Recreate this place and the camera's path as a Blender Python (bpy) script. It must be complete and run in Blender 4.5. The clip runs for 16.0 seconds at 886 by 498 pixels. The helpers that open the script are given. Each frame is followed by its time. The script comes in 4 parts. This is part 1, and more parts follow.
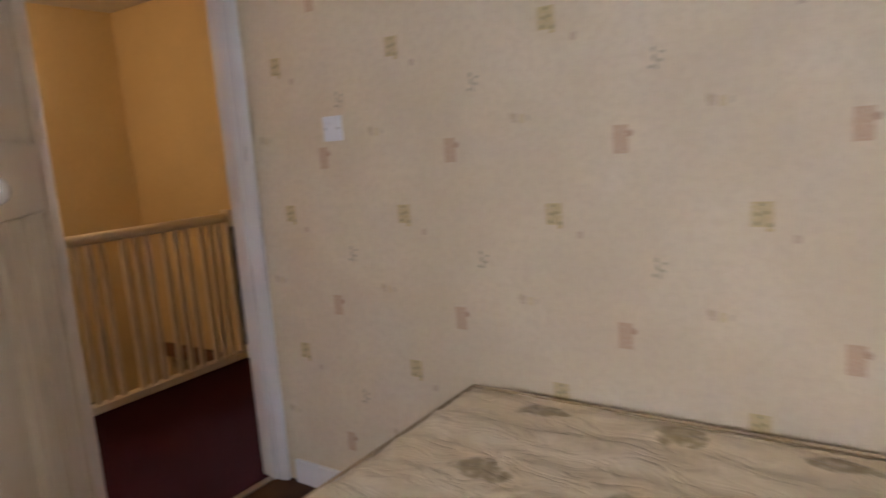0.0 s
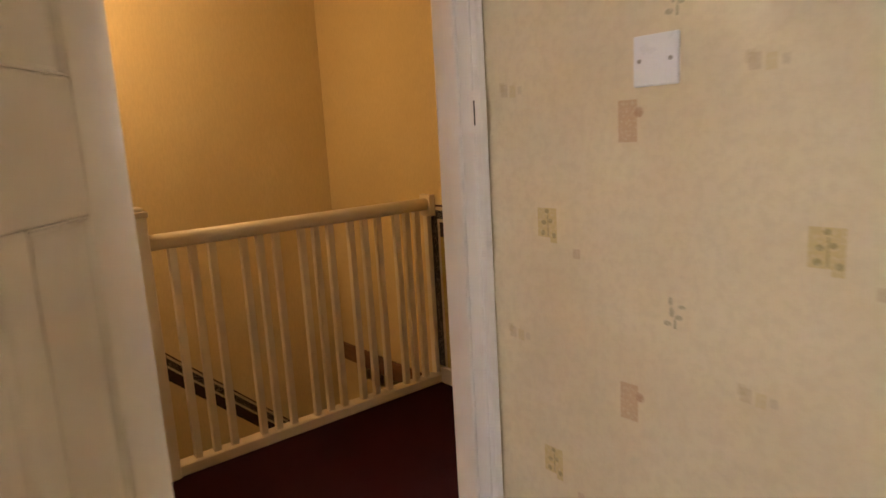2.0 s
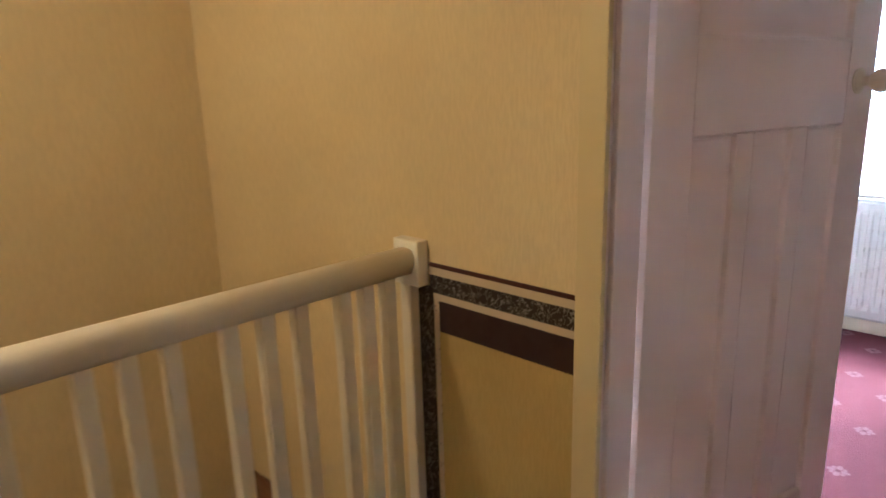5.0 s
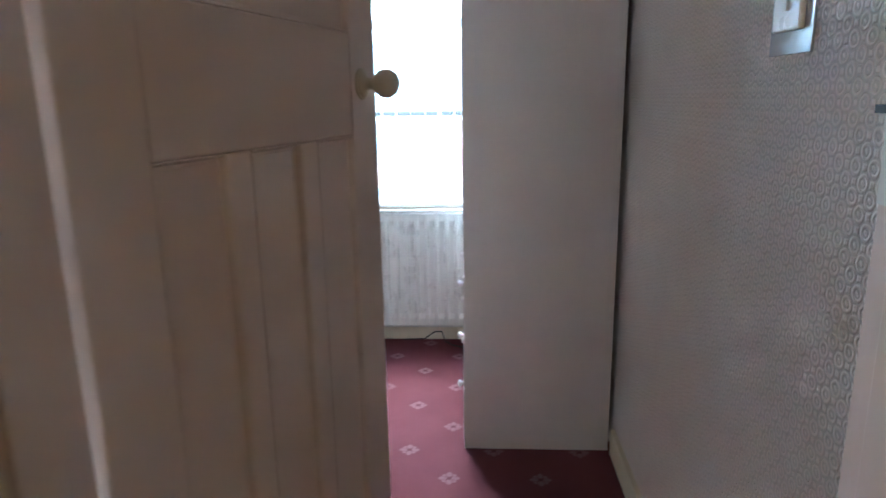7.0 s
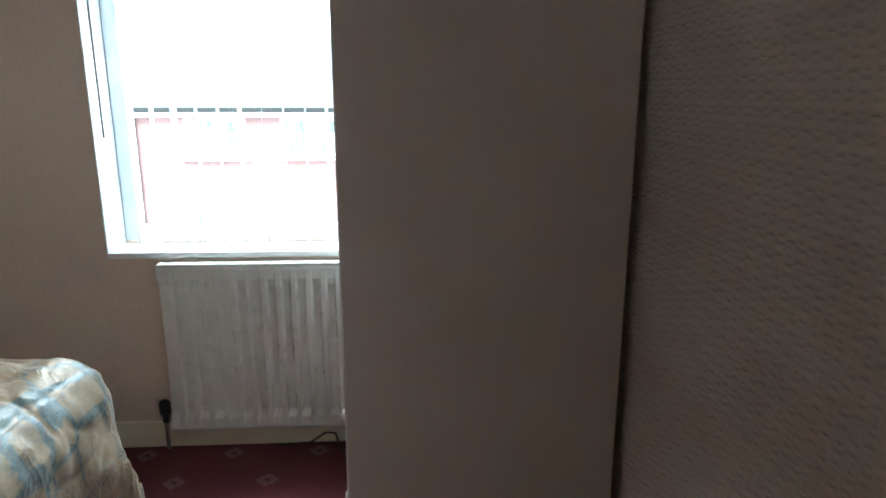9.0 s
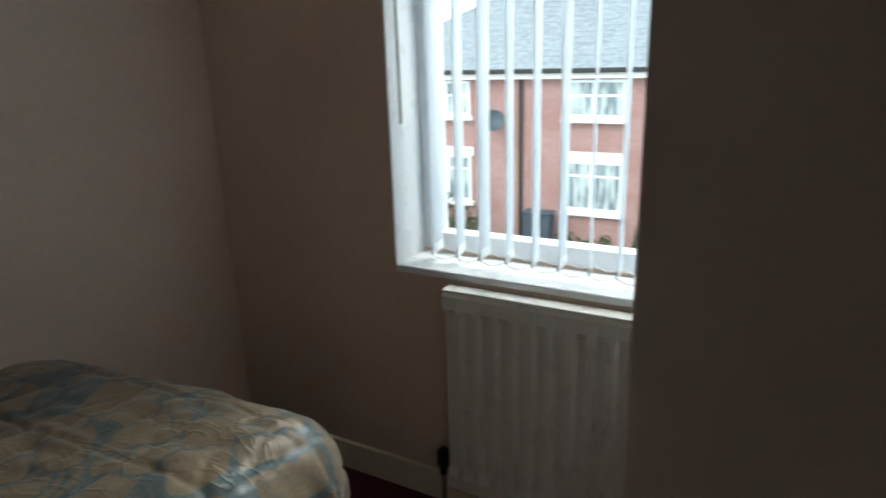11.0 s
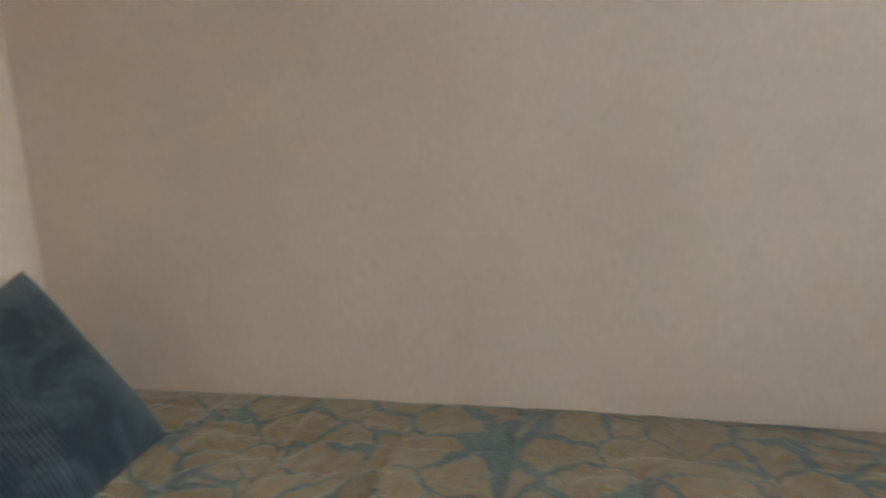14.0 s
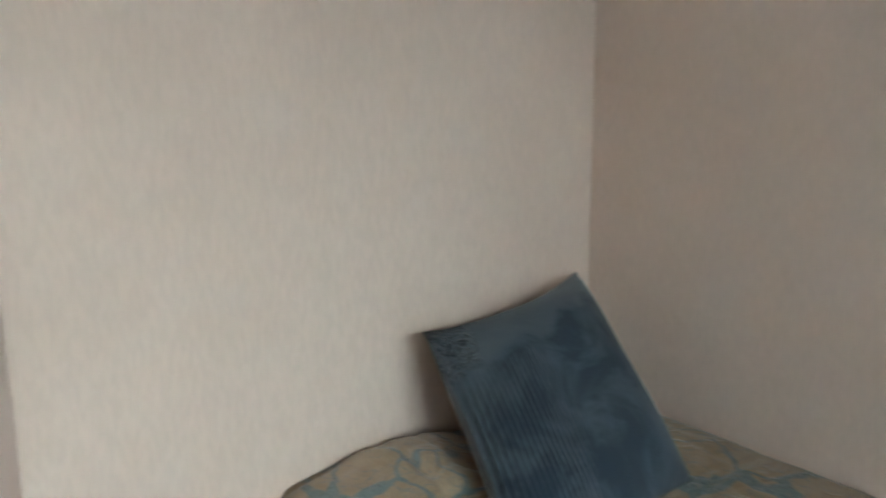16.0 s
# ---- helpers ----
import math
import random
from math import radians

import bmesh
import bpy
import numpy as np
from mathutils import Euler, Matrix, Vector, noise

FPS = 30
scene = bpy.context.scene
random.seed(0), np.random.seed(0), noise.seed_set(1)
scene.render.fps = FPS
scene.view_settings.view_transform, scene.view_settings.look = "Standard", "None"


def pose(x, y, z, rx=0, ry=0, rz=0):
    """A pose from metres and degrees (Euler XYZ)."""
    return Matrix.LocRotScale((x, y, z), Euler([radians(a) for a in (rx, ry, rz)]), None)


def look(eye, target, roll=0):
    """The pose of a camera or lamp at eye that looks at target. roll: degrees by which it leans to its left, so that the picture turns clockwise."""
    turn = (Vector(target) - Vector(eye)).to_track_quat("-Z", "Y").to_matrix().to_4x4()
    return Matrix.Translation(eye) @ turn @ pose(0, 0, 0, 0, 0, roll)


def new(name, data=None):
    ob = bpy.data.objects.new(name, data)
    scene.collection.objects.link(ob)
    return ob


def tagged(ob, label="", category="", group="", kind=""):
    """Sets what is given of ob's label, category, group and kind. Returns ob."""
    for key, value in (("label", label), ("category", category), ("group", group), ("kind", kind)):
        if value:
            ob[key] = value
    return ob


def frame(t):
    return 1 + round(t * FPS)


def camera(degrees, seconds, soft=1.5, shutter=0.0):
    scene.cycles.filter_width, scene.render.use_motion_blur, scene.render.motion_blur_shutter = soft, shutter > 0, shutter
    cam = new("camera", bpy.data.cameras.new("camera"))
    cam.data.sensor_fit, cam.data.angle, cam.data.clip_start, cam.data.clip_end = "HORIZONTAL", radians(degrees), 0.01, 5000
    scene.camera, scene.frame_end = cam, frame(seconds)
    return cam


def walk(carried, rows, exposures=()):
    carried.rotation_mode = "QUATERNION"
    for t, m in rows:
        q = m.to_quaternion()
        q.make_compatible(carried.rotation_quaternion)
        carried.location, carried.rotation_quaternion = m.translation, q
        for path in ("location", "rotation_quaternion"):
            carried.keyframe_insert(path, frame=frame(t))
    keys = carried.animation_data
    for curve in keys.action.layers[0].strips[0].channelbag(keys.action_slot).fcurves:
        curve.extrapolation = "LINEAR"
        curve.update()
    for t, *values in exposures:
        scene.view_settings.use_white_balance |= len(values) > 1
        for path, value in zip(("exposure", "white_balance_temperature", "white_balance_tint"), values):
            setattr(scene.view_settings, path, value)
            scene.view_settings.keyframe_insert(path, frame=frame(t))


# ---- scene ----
cam = camera(68.9, 16.0, soft=1.5, shutter=0.5)
PATH = [
    (0, (3.565, -1.693, 1.337), (2.448, -0.065, 1.016), -4.1),
    (0.5, (3.35, -1.553, 1.321), (1.974, -0.139, 0.994), -2.6),
    (1, (3.1, -1.398, 1.34), (1.623, -0.087, 1.024), -2.7),
    (1.5, (2.862, -1.226, 1.325), (1.348, 0.043, 1.009), -3.0),
    (2, (2.624, -1.013, 1.314), (1.091, 0.222, 0.961), -3.3),
    (2.5, (2.372, -0.827, 1.325), (0.835, 0.401, 0.967), -3.3),
    (3, (2.137, -0.626, 1.319), (0.596, 0.599, 0.964), -3.4),
    (4.2, (1.50, -0.33, 1.33), (0.06, 0.97, 0.90), -2.2),
    (5.3, (0.995, 0.115, 1.345), (-0.236, 1.56, 0.82), -0.9),
    (5.5, (0.958, 0.141, 1.342), (-0.08, 1.768, 0.816), -0.8),
    (6, (0.927, 0.229, 1.319), (0.332, 2.082, 0.859), -1.2),
    (6.5, (0.906, 0.418, 1.314), (0.606, 2.344, 0.863), -1.4),
    (7, (0.913, 0.572, 1.306), (0.796, 2.516, 0.849), -0.9),
    (7.5, (0.913, 0.799, 1.313), (0.983, 2.745, 0.854), -0.0),
    (8, (0.939, 1.041, 1.309), (1.114, 2.982, 0.86), 0.2),
    (8.2, (0.957, 1.153, 1.304), (1.155, 3.092, 0.852), 0.0),
    (10.3, (0.972, 2.321, 1.364), (0.492, 4.181, 0.806), -0.6),
    (10.5, (0.958, 2.377, 1.359), (0.327, 4.186, 0.783), -1.0),
    (11, (0.928, 2.45, 1.348), (-0.018, 4.116, 0.774), -1.8),
    (11.5, (0.894, 2.52, 1.325), (-0.389, 3.944, 0.754), -3.0),
    (12, (0.82, 2.545, 1.316), (-0.754, 3.63, 0.729), -4.0),
    (12.5, (0.745, 2.595, 1.300), (-0.945, 3.399, 0.704), -3.8),
    (13, (0.640, 2.630, 1.265), (-1.226, 3.087, 0.707), -3.4),
    (13.5, (0.585, 2.575, 1.253), (-1.365, 2.600, 0.810), -3.0),
    (14, (0.545, 2.490, 1.253), (-1.372, 2.073, 0.865), -2.5),
    (14.5, (0.510, 2.410, 1.253), (-1.330, 1.701, 0.919), -1.6),
    (15, (0.485, 2.340, 1.258), (-1.190, 1.289, 0.955), -0.6),
    (15.5, (0.475, 2.300, 1.258), (-0.989, 0.976, 0.938), -0.3),
    (16, (0.470, 2.280, 1.263), (-0.683, 0.678, 0.940), -0.6),
]
EXPOSURES = [(0.0, 1.92, 6200, 28), (1.0, 2.2, 6600, 27), (1.5, 2.36, 7100, 25), (3.0, 2.4, 8000, 20), (5.5, 3.0, 4500, 6), (6.5, 2.25, 4700, 3), (7.0, 1.97, 4850, -3), (8.2, 1.4, 5150, -6),
             (10.3, -0.6, 6500, 1), (11.0, -0.9, 6500, 1), (11.5, -1.0, 6500, 1), (12.0, -0.55, 7200, 8), (12.5, 0.37, 8100, 23), (13.0, 0.74, 7300, 9), (13.5, 0.88, 6700, -1), (14.0, 0.95, 6500, -3), (15.0, 0.97, 6250, -4), (16.0, 0.8, 5850, -4)]
walk(cam, [(t, look(eye, target, roll)) for t, eye, target, roll in PATH], EXPOSURES)

# ---------------------------------------------------------------- world and lamps
world = bpy.data.worlds.new("overcast_sky")
scene.world = world
world.use_nodes = True
wn = world.node_tree
sky = wn.nodes.new("ShaderNodeTexSky")
sky.sky_type, sky.sun_disc = "NISHITA", False
sky.sun_elevation, sky.sun_rotation = radians(40), radians(200)
sky.dust_density, sky.air_density = 4.0, 1.0
haze = wn.nodes.new("ShaderNodeMix")
haze.data_type = "RGBA"
haze.inputs["Factor"].default_value = 0.75
haze.inputs["B"].default_value = (8.5, 9.7, 10.6, 1)
wn.links.new(sky.outputs[0], haze.inputs["A"])
wn.links.new(haze.outputs["Result"], wn.nodes["Background"].inputs[0])
wn.nodes["Background"].inputs[1].default_value = 0.57


def lamp(name, kind, m, power, colour, **more):
    data = bpy.data.lights.new(name, kind)
    data.energy, data.color = power, colour
    ob = new(name, data)
    ob.matrix_world = m
    return ob


sun = lamp("sun", "SUN", look((0, 0, 10), (3, 6, 3)), 2.4, (1.0, 0.99, 0.97))
sun.data.angle = radians(30)
sky_b = lamp("window_light_b", "AREA", look((0.55, 4.75, 2.35), (0.3, 2.6, 0.7)), 78, (0.97, 0.94, 0.90))
sky_b.data.shape, sky_b.data.size, sky_b.data.size_y = "RECTANGLE", 1.5, 0.8
sky_a = lamp("window_light_a", "AREA", look((3.55, -3.26, 1.55), (2.4, 0, 0.45)), 1.8, (0.90, 0.93, 0.99))
sky_a.data.shape, sky_a.data.size, sky_a.data.size_y = "RECTANGLE", 0.6, 0.7
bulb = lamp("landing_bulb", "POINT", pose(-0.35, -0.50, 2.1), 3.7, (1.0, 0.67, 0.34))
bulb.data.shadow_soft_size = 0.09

# ---------------------------------------------------------------- material kit


class Nodes:
    def __init__(self, name, rough=0.6, metal=0.0, spec=0.5):
        self.mat = bpy.data.materials.new(name)
        self.mat.use_nodes = True
        self.t = self.mat.node_tree
        self.b = self.t.nodes["Principled BSDF"]
        self.b.inputs["Roughness"].default_value = rough
        self.b.inputs["Metallic"].default_value = metal
        self.b.inputs["Specular IOR Level"].default_value = spec
        self.co = self.t.nodes.new("ShaderNodeTexCoord")
        self.g = self.t.nodes.new("ShaderNodeNewGeometry")

    def pos(self):
        return self.g.outputs["Position"]

    def obj(self):
        return self.co.outputs["Object"]

    def set(self, sock, v):
        if isinstance(v, bpy.types.NodeSocket):
            self.t.links.new(v, sock)
        else:
            sock.default_value = (*v, 1) if isinstance(v, tuple) and len(v) == 3 and sock.type == "RGBA" else v

    def math(self, op, a, b=0.0, c=0.0):
        n = self.t.nodes.new("ShaderNodeMath")
        n.operation = op
        for s, v in zip(n.inputs, (a, b, c)):
            self.set(s, v)
        return n.outputs[0]

    def xyz(self, v):
        n = self.t.nodes.new("ShaderNodeSeparateXYZ")
        self.set(n.inputs[0], v)
        return n.outputs

    def scaled(self, v, s):
        n = self.t.nodes.new("ShaderNodeVectorMath")
        n.operation = "MULTIPLY"
        self.set(n.inputs[0], v)
        n.inputs[1].default_value = s
        return n.outputs[0]

    def noise(self, v, scale, detail=4.0, rough=0.55, distort=0.0):
        n = self.t.nodes.new("ShaderNodeTexNoise")
        self.set(n.inputs["Vector"], v)
        n.inputs["Scale"].default_value, n.inputs["Detail"].default_value = scale, detail
        n.inputs["Roughness"].default_value, n.inputs["Distortion"].default_value = rough, distort
        return n.outputs["Fac"]

    def cells(self, v, scale, feature="F1", rand=1.0):
        n = self.t.nodes.new("ShaderNodeTexVoronoi")
        n.feature = feature
        self.set(n.inputs["Vector"], v)
        n.inputs["Scale"].default_value, n.inputs["Randomness"].default_value = scale, rand
        return n.outputs["Distance"]

    def wave(self, v, scale, distort=0.0, axis="X"):
        n = self.t.nodes.new("ShaderNodeTexWave")
        n.bands_direction = axis
        self.set(n.inputs["Vector"], v)
        n.inputs["Scale"].default_value, n.inputs["Distortion"].default_value = scale, distort
        return n.outputs["Fac"]

    def ramp(self, f, lo, hi, a=0.0, b=1.0):
        n = self.t.nodes.new("ShaderNodeMapRange")
        n.interpolation_type = "SMOOTHSTEP"
        self.set(n.inputs[0], f)
        for i, v in enumerate((lo, hi, a, b)):
            n.inputs[i + 1].default_value = v
        return n.outputs[0]

    def mix(self, f, a, b, how="MIX"):
        n = self.t.nodes.new("ShaderNodeMix")
        n.data_type, n.blend_type = "RGBA", how
        self.set(n.inputs["Factor"], f)
        self.set(n.inputs["A"], a)
        self.set(n.inputs["B"], b)
        return n.outputs["Result"]

    def bump(self, h, strength=0.3, dist=0.002, under=None):
        n = self.t.nodes.new("ShaderNodeBump")
        n.inputs["Strength"].default_value, n.inputs["Distance"].default_value = strength, dist
        self.set(n.inputs["Height"], h)
        if under is not None:
            self.set(n.inputs["Normal"], under)
        self.set(self.b.inputs["Normal"], n.outputs[0])
        return n.outputs[0]

    def colour(self, c):
        self.set(self.b.inputs["Base Color"], c)
        return self

    def rough(self, r):
        self.set(self.b.inputs["Roughness"], r)
        return self

    def rect(self, u, v, cu, cv, w, h, soft=0.0015):
        du = self.math("ABSOLUTE", self.math("SUBTRACT", u, cu))
        dv = self.math("ABSOLUTE", self.math("SUBTRACT", v, cv))
        a = self.ramp(du, w / 2 - soft, w / 2 + soft, 1, 0)
        return self.math("MULTIPLY", a, self.ramp(dv, h / 2 - soft, h / 2 + soft, 1, 0))

    def dot(self, u, v, cu, cv, ru, rv):
        du = self.math("DIVIDE", self.math("SUBTRACT", u, cu), ru)
        dv = self.math("DIVIDE", self.math("SUBTRACT", v, cv), rv)
        d = self.math("SQRT", self.math("ADD", self.math("MULTIPLY", du, du), self.math("MULTIPLY", dv, dv)))
        return self.ramp(d, 0.75, 1.15, 1, 0)

    def most(self, *fs):
        out = fs[0]
        for f in fs[1:]:
            out = self.math("MAXIMUM", out, f)
        return out


def plain(name, c, rough=0.5, var=0.12, scale=6.0, metal=0.0, bump=0.15, grain=90.0):
    k = Nodes(name, rough, metal)
    p = k.pos()
    dark = tuple(v * (1 - var) for v in c)
    f = k.ramp(k.noise(p, scale), 0.3, 0.7)
    f2 = k.ramp(k.noise(p, grain, 2), 0.3, 0.75)
    k.colour(k.mix(k.math("MULTIPLY", f2, 0.35), k.mix(f, dark, c), tuple(v * (1 - var * 1.5) for v in c)))
    k.rough(k.ramp(k.noise(p, scale * 2.3), 0.3, 0.7, rough * 0.85, min(1, rough * 1.15)))
    if bump:
        k.bump(k.noise(p, grain, 3), bump, 0.001)
    return k.mat


def gloss_paint(name, c, rough=0.35):
    k = Nodes(name, rough)
    p = k.pos()
    brush = k.noise(k.scaled(p, (60, 60, 5)), 2.2, 3)
    grime = k.ramp(k.noise(p, 3.0, 5, 0.65), 0.5, 0.8)
    k.colour(k.mix(k.math("MULTIPLY", grime, 0.22), c, (c[0] * 0.8, c[1] * 0.74, c[2] * 0.64)))
    k.rough(k.ramp(k.noise(p, 8), 0.3, 0.7, rough * 0.8, rough * 1.35))
    k.bump(brush, 0.10, 0.0006)
    return k.mat


def wallpaper_motif():
    k = Nodes("motif_wallpaper", 0.62)
    p = k.pos()
    x, y, z = k.xyz(p)
    per = 0.538
    along = k.math("ADD", x, y)
    u = k.math("MULTIPLY", k.math("FRACT", k.math("DIVIDE", k.math("SUBTRACT", along, 1.56 - 3 * per), per)), per)
    v = k.math("MULTIPLY", k.math("FRACT", k.math("DIVIDE", k.math("SUBTRACT", z, 0.945 - 3 * per), per)), per)
    base = k.mix(k.ramp(k.noise(p, 2.2, 4), 0.35, 0.7), (0.71, 0.595, 0.41), (0.78, 0.665, 0.47))
    base = k.mix(k.math("MULTIPLY", k.ramp(k.noise(k.scaled(p, (1, 1, 1)), 45, 5, 0.7), 0.42, 0.62), 0.30), base, (0.63, 0.51, 0.34))
    worn = k.ramp(k.noise(p, 160, 2), 0.3, 0.55, 0.42, 0.82)

    def put(mask, c, s):
        nonlocal base
        base = k.mix(k.math("MULTIPLY", k.math("MULTIPLY", mask, s), worn), base, c)

    put(k.most(k.rect(u, v, 0.159, 0.172, 0.052, 0.062), k.rect(u, v, 0.176, 0.140, 0.018, 0.02)), (0.55, 0.40, 0.11), 0.75)
    put(k.most(k.dot(u, v, 0.147, 0.150, 0.006, 0.006), k.dot(u, v, 0.177, 0.146, 0.006, 0.006), k.dot(u, v, 0.150, 0.172, 0.007, 0.005),
               k.dot(u, v, 0.168, 0.176, 0.006, 0.005), k.dot(u, v, 0.159, 0.196, 0.006, 0.005), k.rect(u, v, 0.161, 0.166, 0.003, 0.045)), (0.24, 0.20, 0.09), 0.75)
    put(k.most(k.rect(u, v, 0.358, 0.371, 0.040, 0.075), k.rect(u, v, 0.364, 0.384, 0.046, 0.012)), (0.50, 0.25, 0.12), 0.66)
    put(k.dot(u, v, 0.382, 0.386, 0.010, 0.010), (0.42, 0.20, 0.12), 0.6)
    put(k.rect(u, v, 0.235, 0.113, 0.018, 0.020), (0.50, 0.33, 0.22), 0.6)
    put(k.rect(u, v, 0.585 - per, 0.450, 0.020, 0.026), (0.52, 0.38, 0.24), 0.6)
    put(k.rect(u, v, 0.610 - per, 0.447, 0.018, 0.026), (0.62, 0.48, 0.20), 0.55)
    put(k.rect(u, v, 0.040, 0.458, 0.016, 0.02), (0.55, 0.42, 0.22), 0.45)
    put(k.rect(u, v, 0.093, 0.448, 0.012, 0.016), (0.45, 0.36, 0.24), 0.4)
    put(k.most(k.dot(u, v, 0.448, 0.030, 0.005, 0.010), k.dot(u, v, 0.462, 0.022, 0.008, 0.005), k.dot(u, v, 0.440, 0.008, 0.008, 0.005),
               k.dot(u, v, 0.455, 0.004, 0.003, 0.016), k.dot(u, v, 0.468, 0.042, 0.007, 0.004), k.dot(u, v, 0.446, 0.050, 0.005, 0.008)), (0.28, 0.25, 0.15), 0.7)
    k.colour(base)
    k.bump(k.noise(p, 380, 3), 0.25, 0.0008)
    return k.mat


def anaglypta(name, c):
    """Painted paper embossed with staggered rosettes and small squares."""
    k = Nodes(name, 0.42)
    p = k.pos()
    x, y, z = k.xyz(p)
    per = 0.041
    wob = k.math("MULTIPLY", k.math("SUBTRACT", k.noise(p, 60, 2), 0.5), 0.004)

    def cell(v, shift):
        f = k.math("FRACT", k.math("ADD", k.math("DIVIDE", k.math("ADD", v, wob), per), 40 + shift))
        return k.math("MULTIPLY", k.math("SUBTRACT", f, 0.5), per)

    def rosette(su, sv):
        u, v = cell(y, su), cell(z, sv)
        d = k.math("SQRT", k.math("ADD", k.math("MULTIPLY", u, u), k.math("MULTIPLY", v, v)))
        ring = k.ramp(k.math("ABSOLUTE", k.math("SUBTRACT", d, 0.0098)), 0.0010, 0.0034, 1, 0)
        leaf = k.dot(k.math("ADD", u, v), k.math("SUBTRACT", u, v), 0, 0, 0.0065, 0.0032)
        return k.most(ring, leaf)

    square = k.most(k.rect(cell(y, 0.5), cell(z, 0.0), 0, 0, 0.009, 0.009, 0.0015), k.rect(cell(y, 0.0), cell(z, 0.5), 0, 0, 0.009, 0.009, 0.0015))
    h = k.most(rosette(0.0, 0.0), rosette(0.5, 0.5), k.math("MULTIPLY", square, 0.7))
    h = k.math("ADD", h, k.math("MULTIPLY", k.noise(p, 210, 3), 0.35))
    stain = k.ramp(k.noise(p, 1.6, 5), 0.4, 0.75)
    # relief shading put into the colour: recesses darker, raised pattern lighter
    relief_shade = k.mix(k.ramp(h, 0.1, 0.9), tuple(v * 0.84 for v in c), tuple(min(0.9, v * 1.05) for v in c))
    k.colour(k.mix(k.math("MULTIPLY", stain, 0.3), relief_shade, tuple(v * 0.82 for v in c)))
    k.rough(k.ramp(k.noise(p, 12), 0.3, 0.7, 0.28, 0.42))
    k.bump(h, 1.0, 0.008)
    return k.mat


def woven_paper(name, c, c2):
    """Fine vertical-weave painted paper."""
    k = Nodes(name, 0.7)
    p = k.pos()
    f = k.noise(k.scaled(p, (170, 170, 30)), 1.0, 3)
    m = k.ramp(k.noise(p, 1.3, 4), 0.35, 0.7)
    fine = k.math("MULTIPLY", k.ramp(f, 0.35, 0.65), 0.24)
    k.colour(k.mix(fine, k.mix(m, c, c2), tuple(v * 0.78 for v in c)))
    k.bump(f, 0.35, 0.0012)
    return k.mat


def scroll_border(name):
    """Dark printed border with a cream curling leaf pattern."""
    k = Nodes(name, 0.6)
    p = k.pos()
    n = k.noise(p, 62, 2, 0.5, 0.8)
    leaf = k.ramp(k.math("ABSOLUTE", k.math("SUBTRACT", n, 0.5)), 0.010, 0.035, 1, 0)
    spot = k.ramp(k.cells(p, 60), 0.12, 0.2, 1, 0)
    c = k.mix(k.math("MULTIPLY", leaf, 0.60), (0.022, 0.011, 0.009), (0.34, 0.32, 0.26))
    k.colour(k.mix(k.math("MULTIPLY", spot, 0.35), c, (0.12, 0.14, 0.13)))
    return k.mat


def lace_border(name):
    k = Nodes(name, 0.6)
    p = k.pos()
    d = k.ramp(k.cells(p, 95, "F1", 0.35), 0.24, 0.36, 1, 0)
    k.colour(k.mix(k.math("MULTIPLY", d, 0.75), (0.60, 0.50, 0.33), (0.13, 0.08, 0.05)))
    return k.mat


def carpet(name, c, c2, flower=None):
    k = Nodes(name, 0.95, spec=0.15)
    p = k.pos()
    tuft = k.noise(p, 420, 3, 0.7)
    base = k.mix(k.ramp(k.noise(p, 3.2, 5), 0.3, 0.7), c, c2)
    base = k.mix(k.math("MULTIPLY", k.ramp(tuft, 0.35, 0.65), 0.5), base, tuple(v * 0.5 for v in c))
    if flower:
        x, y, z = k.xyz(p)
        for ox, oy in ((0.640, 3.149), (0.800, 2.965)):
            px, py = 0.32, 0.366
            u = k.math("SUBTRACT", k.math("MULTIPLY", k.math("FRACT", k.math("DIVIDE", k.math("SUBTRACT", x, ox - 5 * px - px / 2), px)), px), px / 2)
            v = k.math("SUBTRACT", k.math("MULTIPLY", k.math("FRACT", k.math("DIVIDE", k.math("SUBTRACT", y, oy - 12 * py - py / 2), py)), py), py / 2)
            petals = k.most(*[k.dot(u, v, a * 0.022, b * 0.022, 0.011 + 0.006 * abs(a), 0.011 + 0.006 * abs(b)) for a, b in ((1, 0), (-1, 0), (0, 1), (0, -1))],
                            *[k.dot(u, v, a * 0.018, b * 0.018, 0.008, 0.008) for a, b in ((1, 1), (-1, 1), (1, -1), (-1, -1))])
            core = k.dot(u, v, 0, 0, 0.010, 0.010)
            worn = k.ramp(tuft, 0.3, 0.6, 0.15, 0.42)
            base = k.mix(k.math("MULTIPLY", petals, worn), base, flower)
            base = k.mix(k.math("MULTIPLY", core, 0.8), base, tuple(v * 0.6 for v in c))
    k.colour(base)
    k.bump(tuft, 0.9, 0.004)
    return k.mat


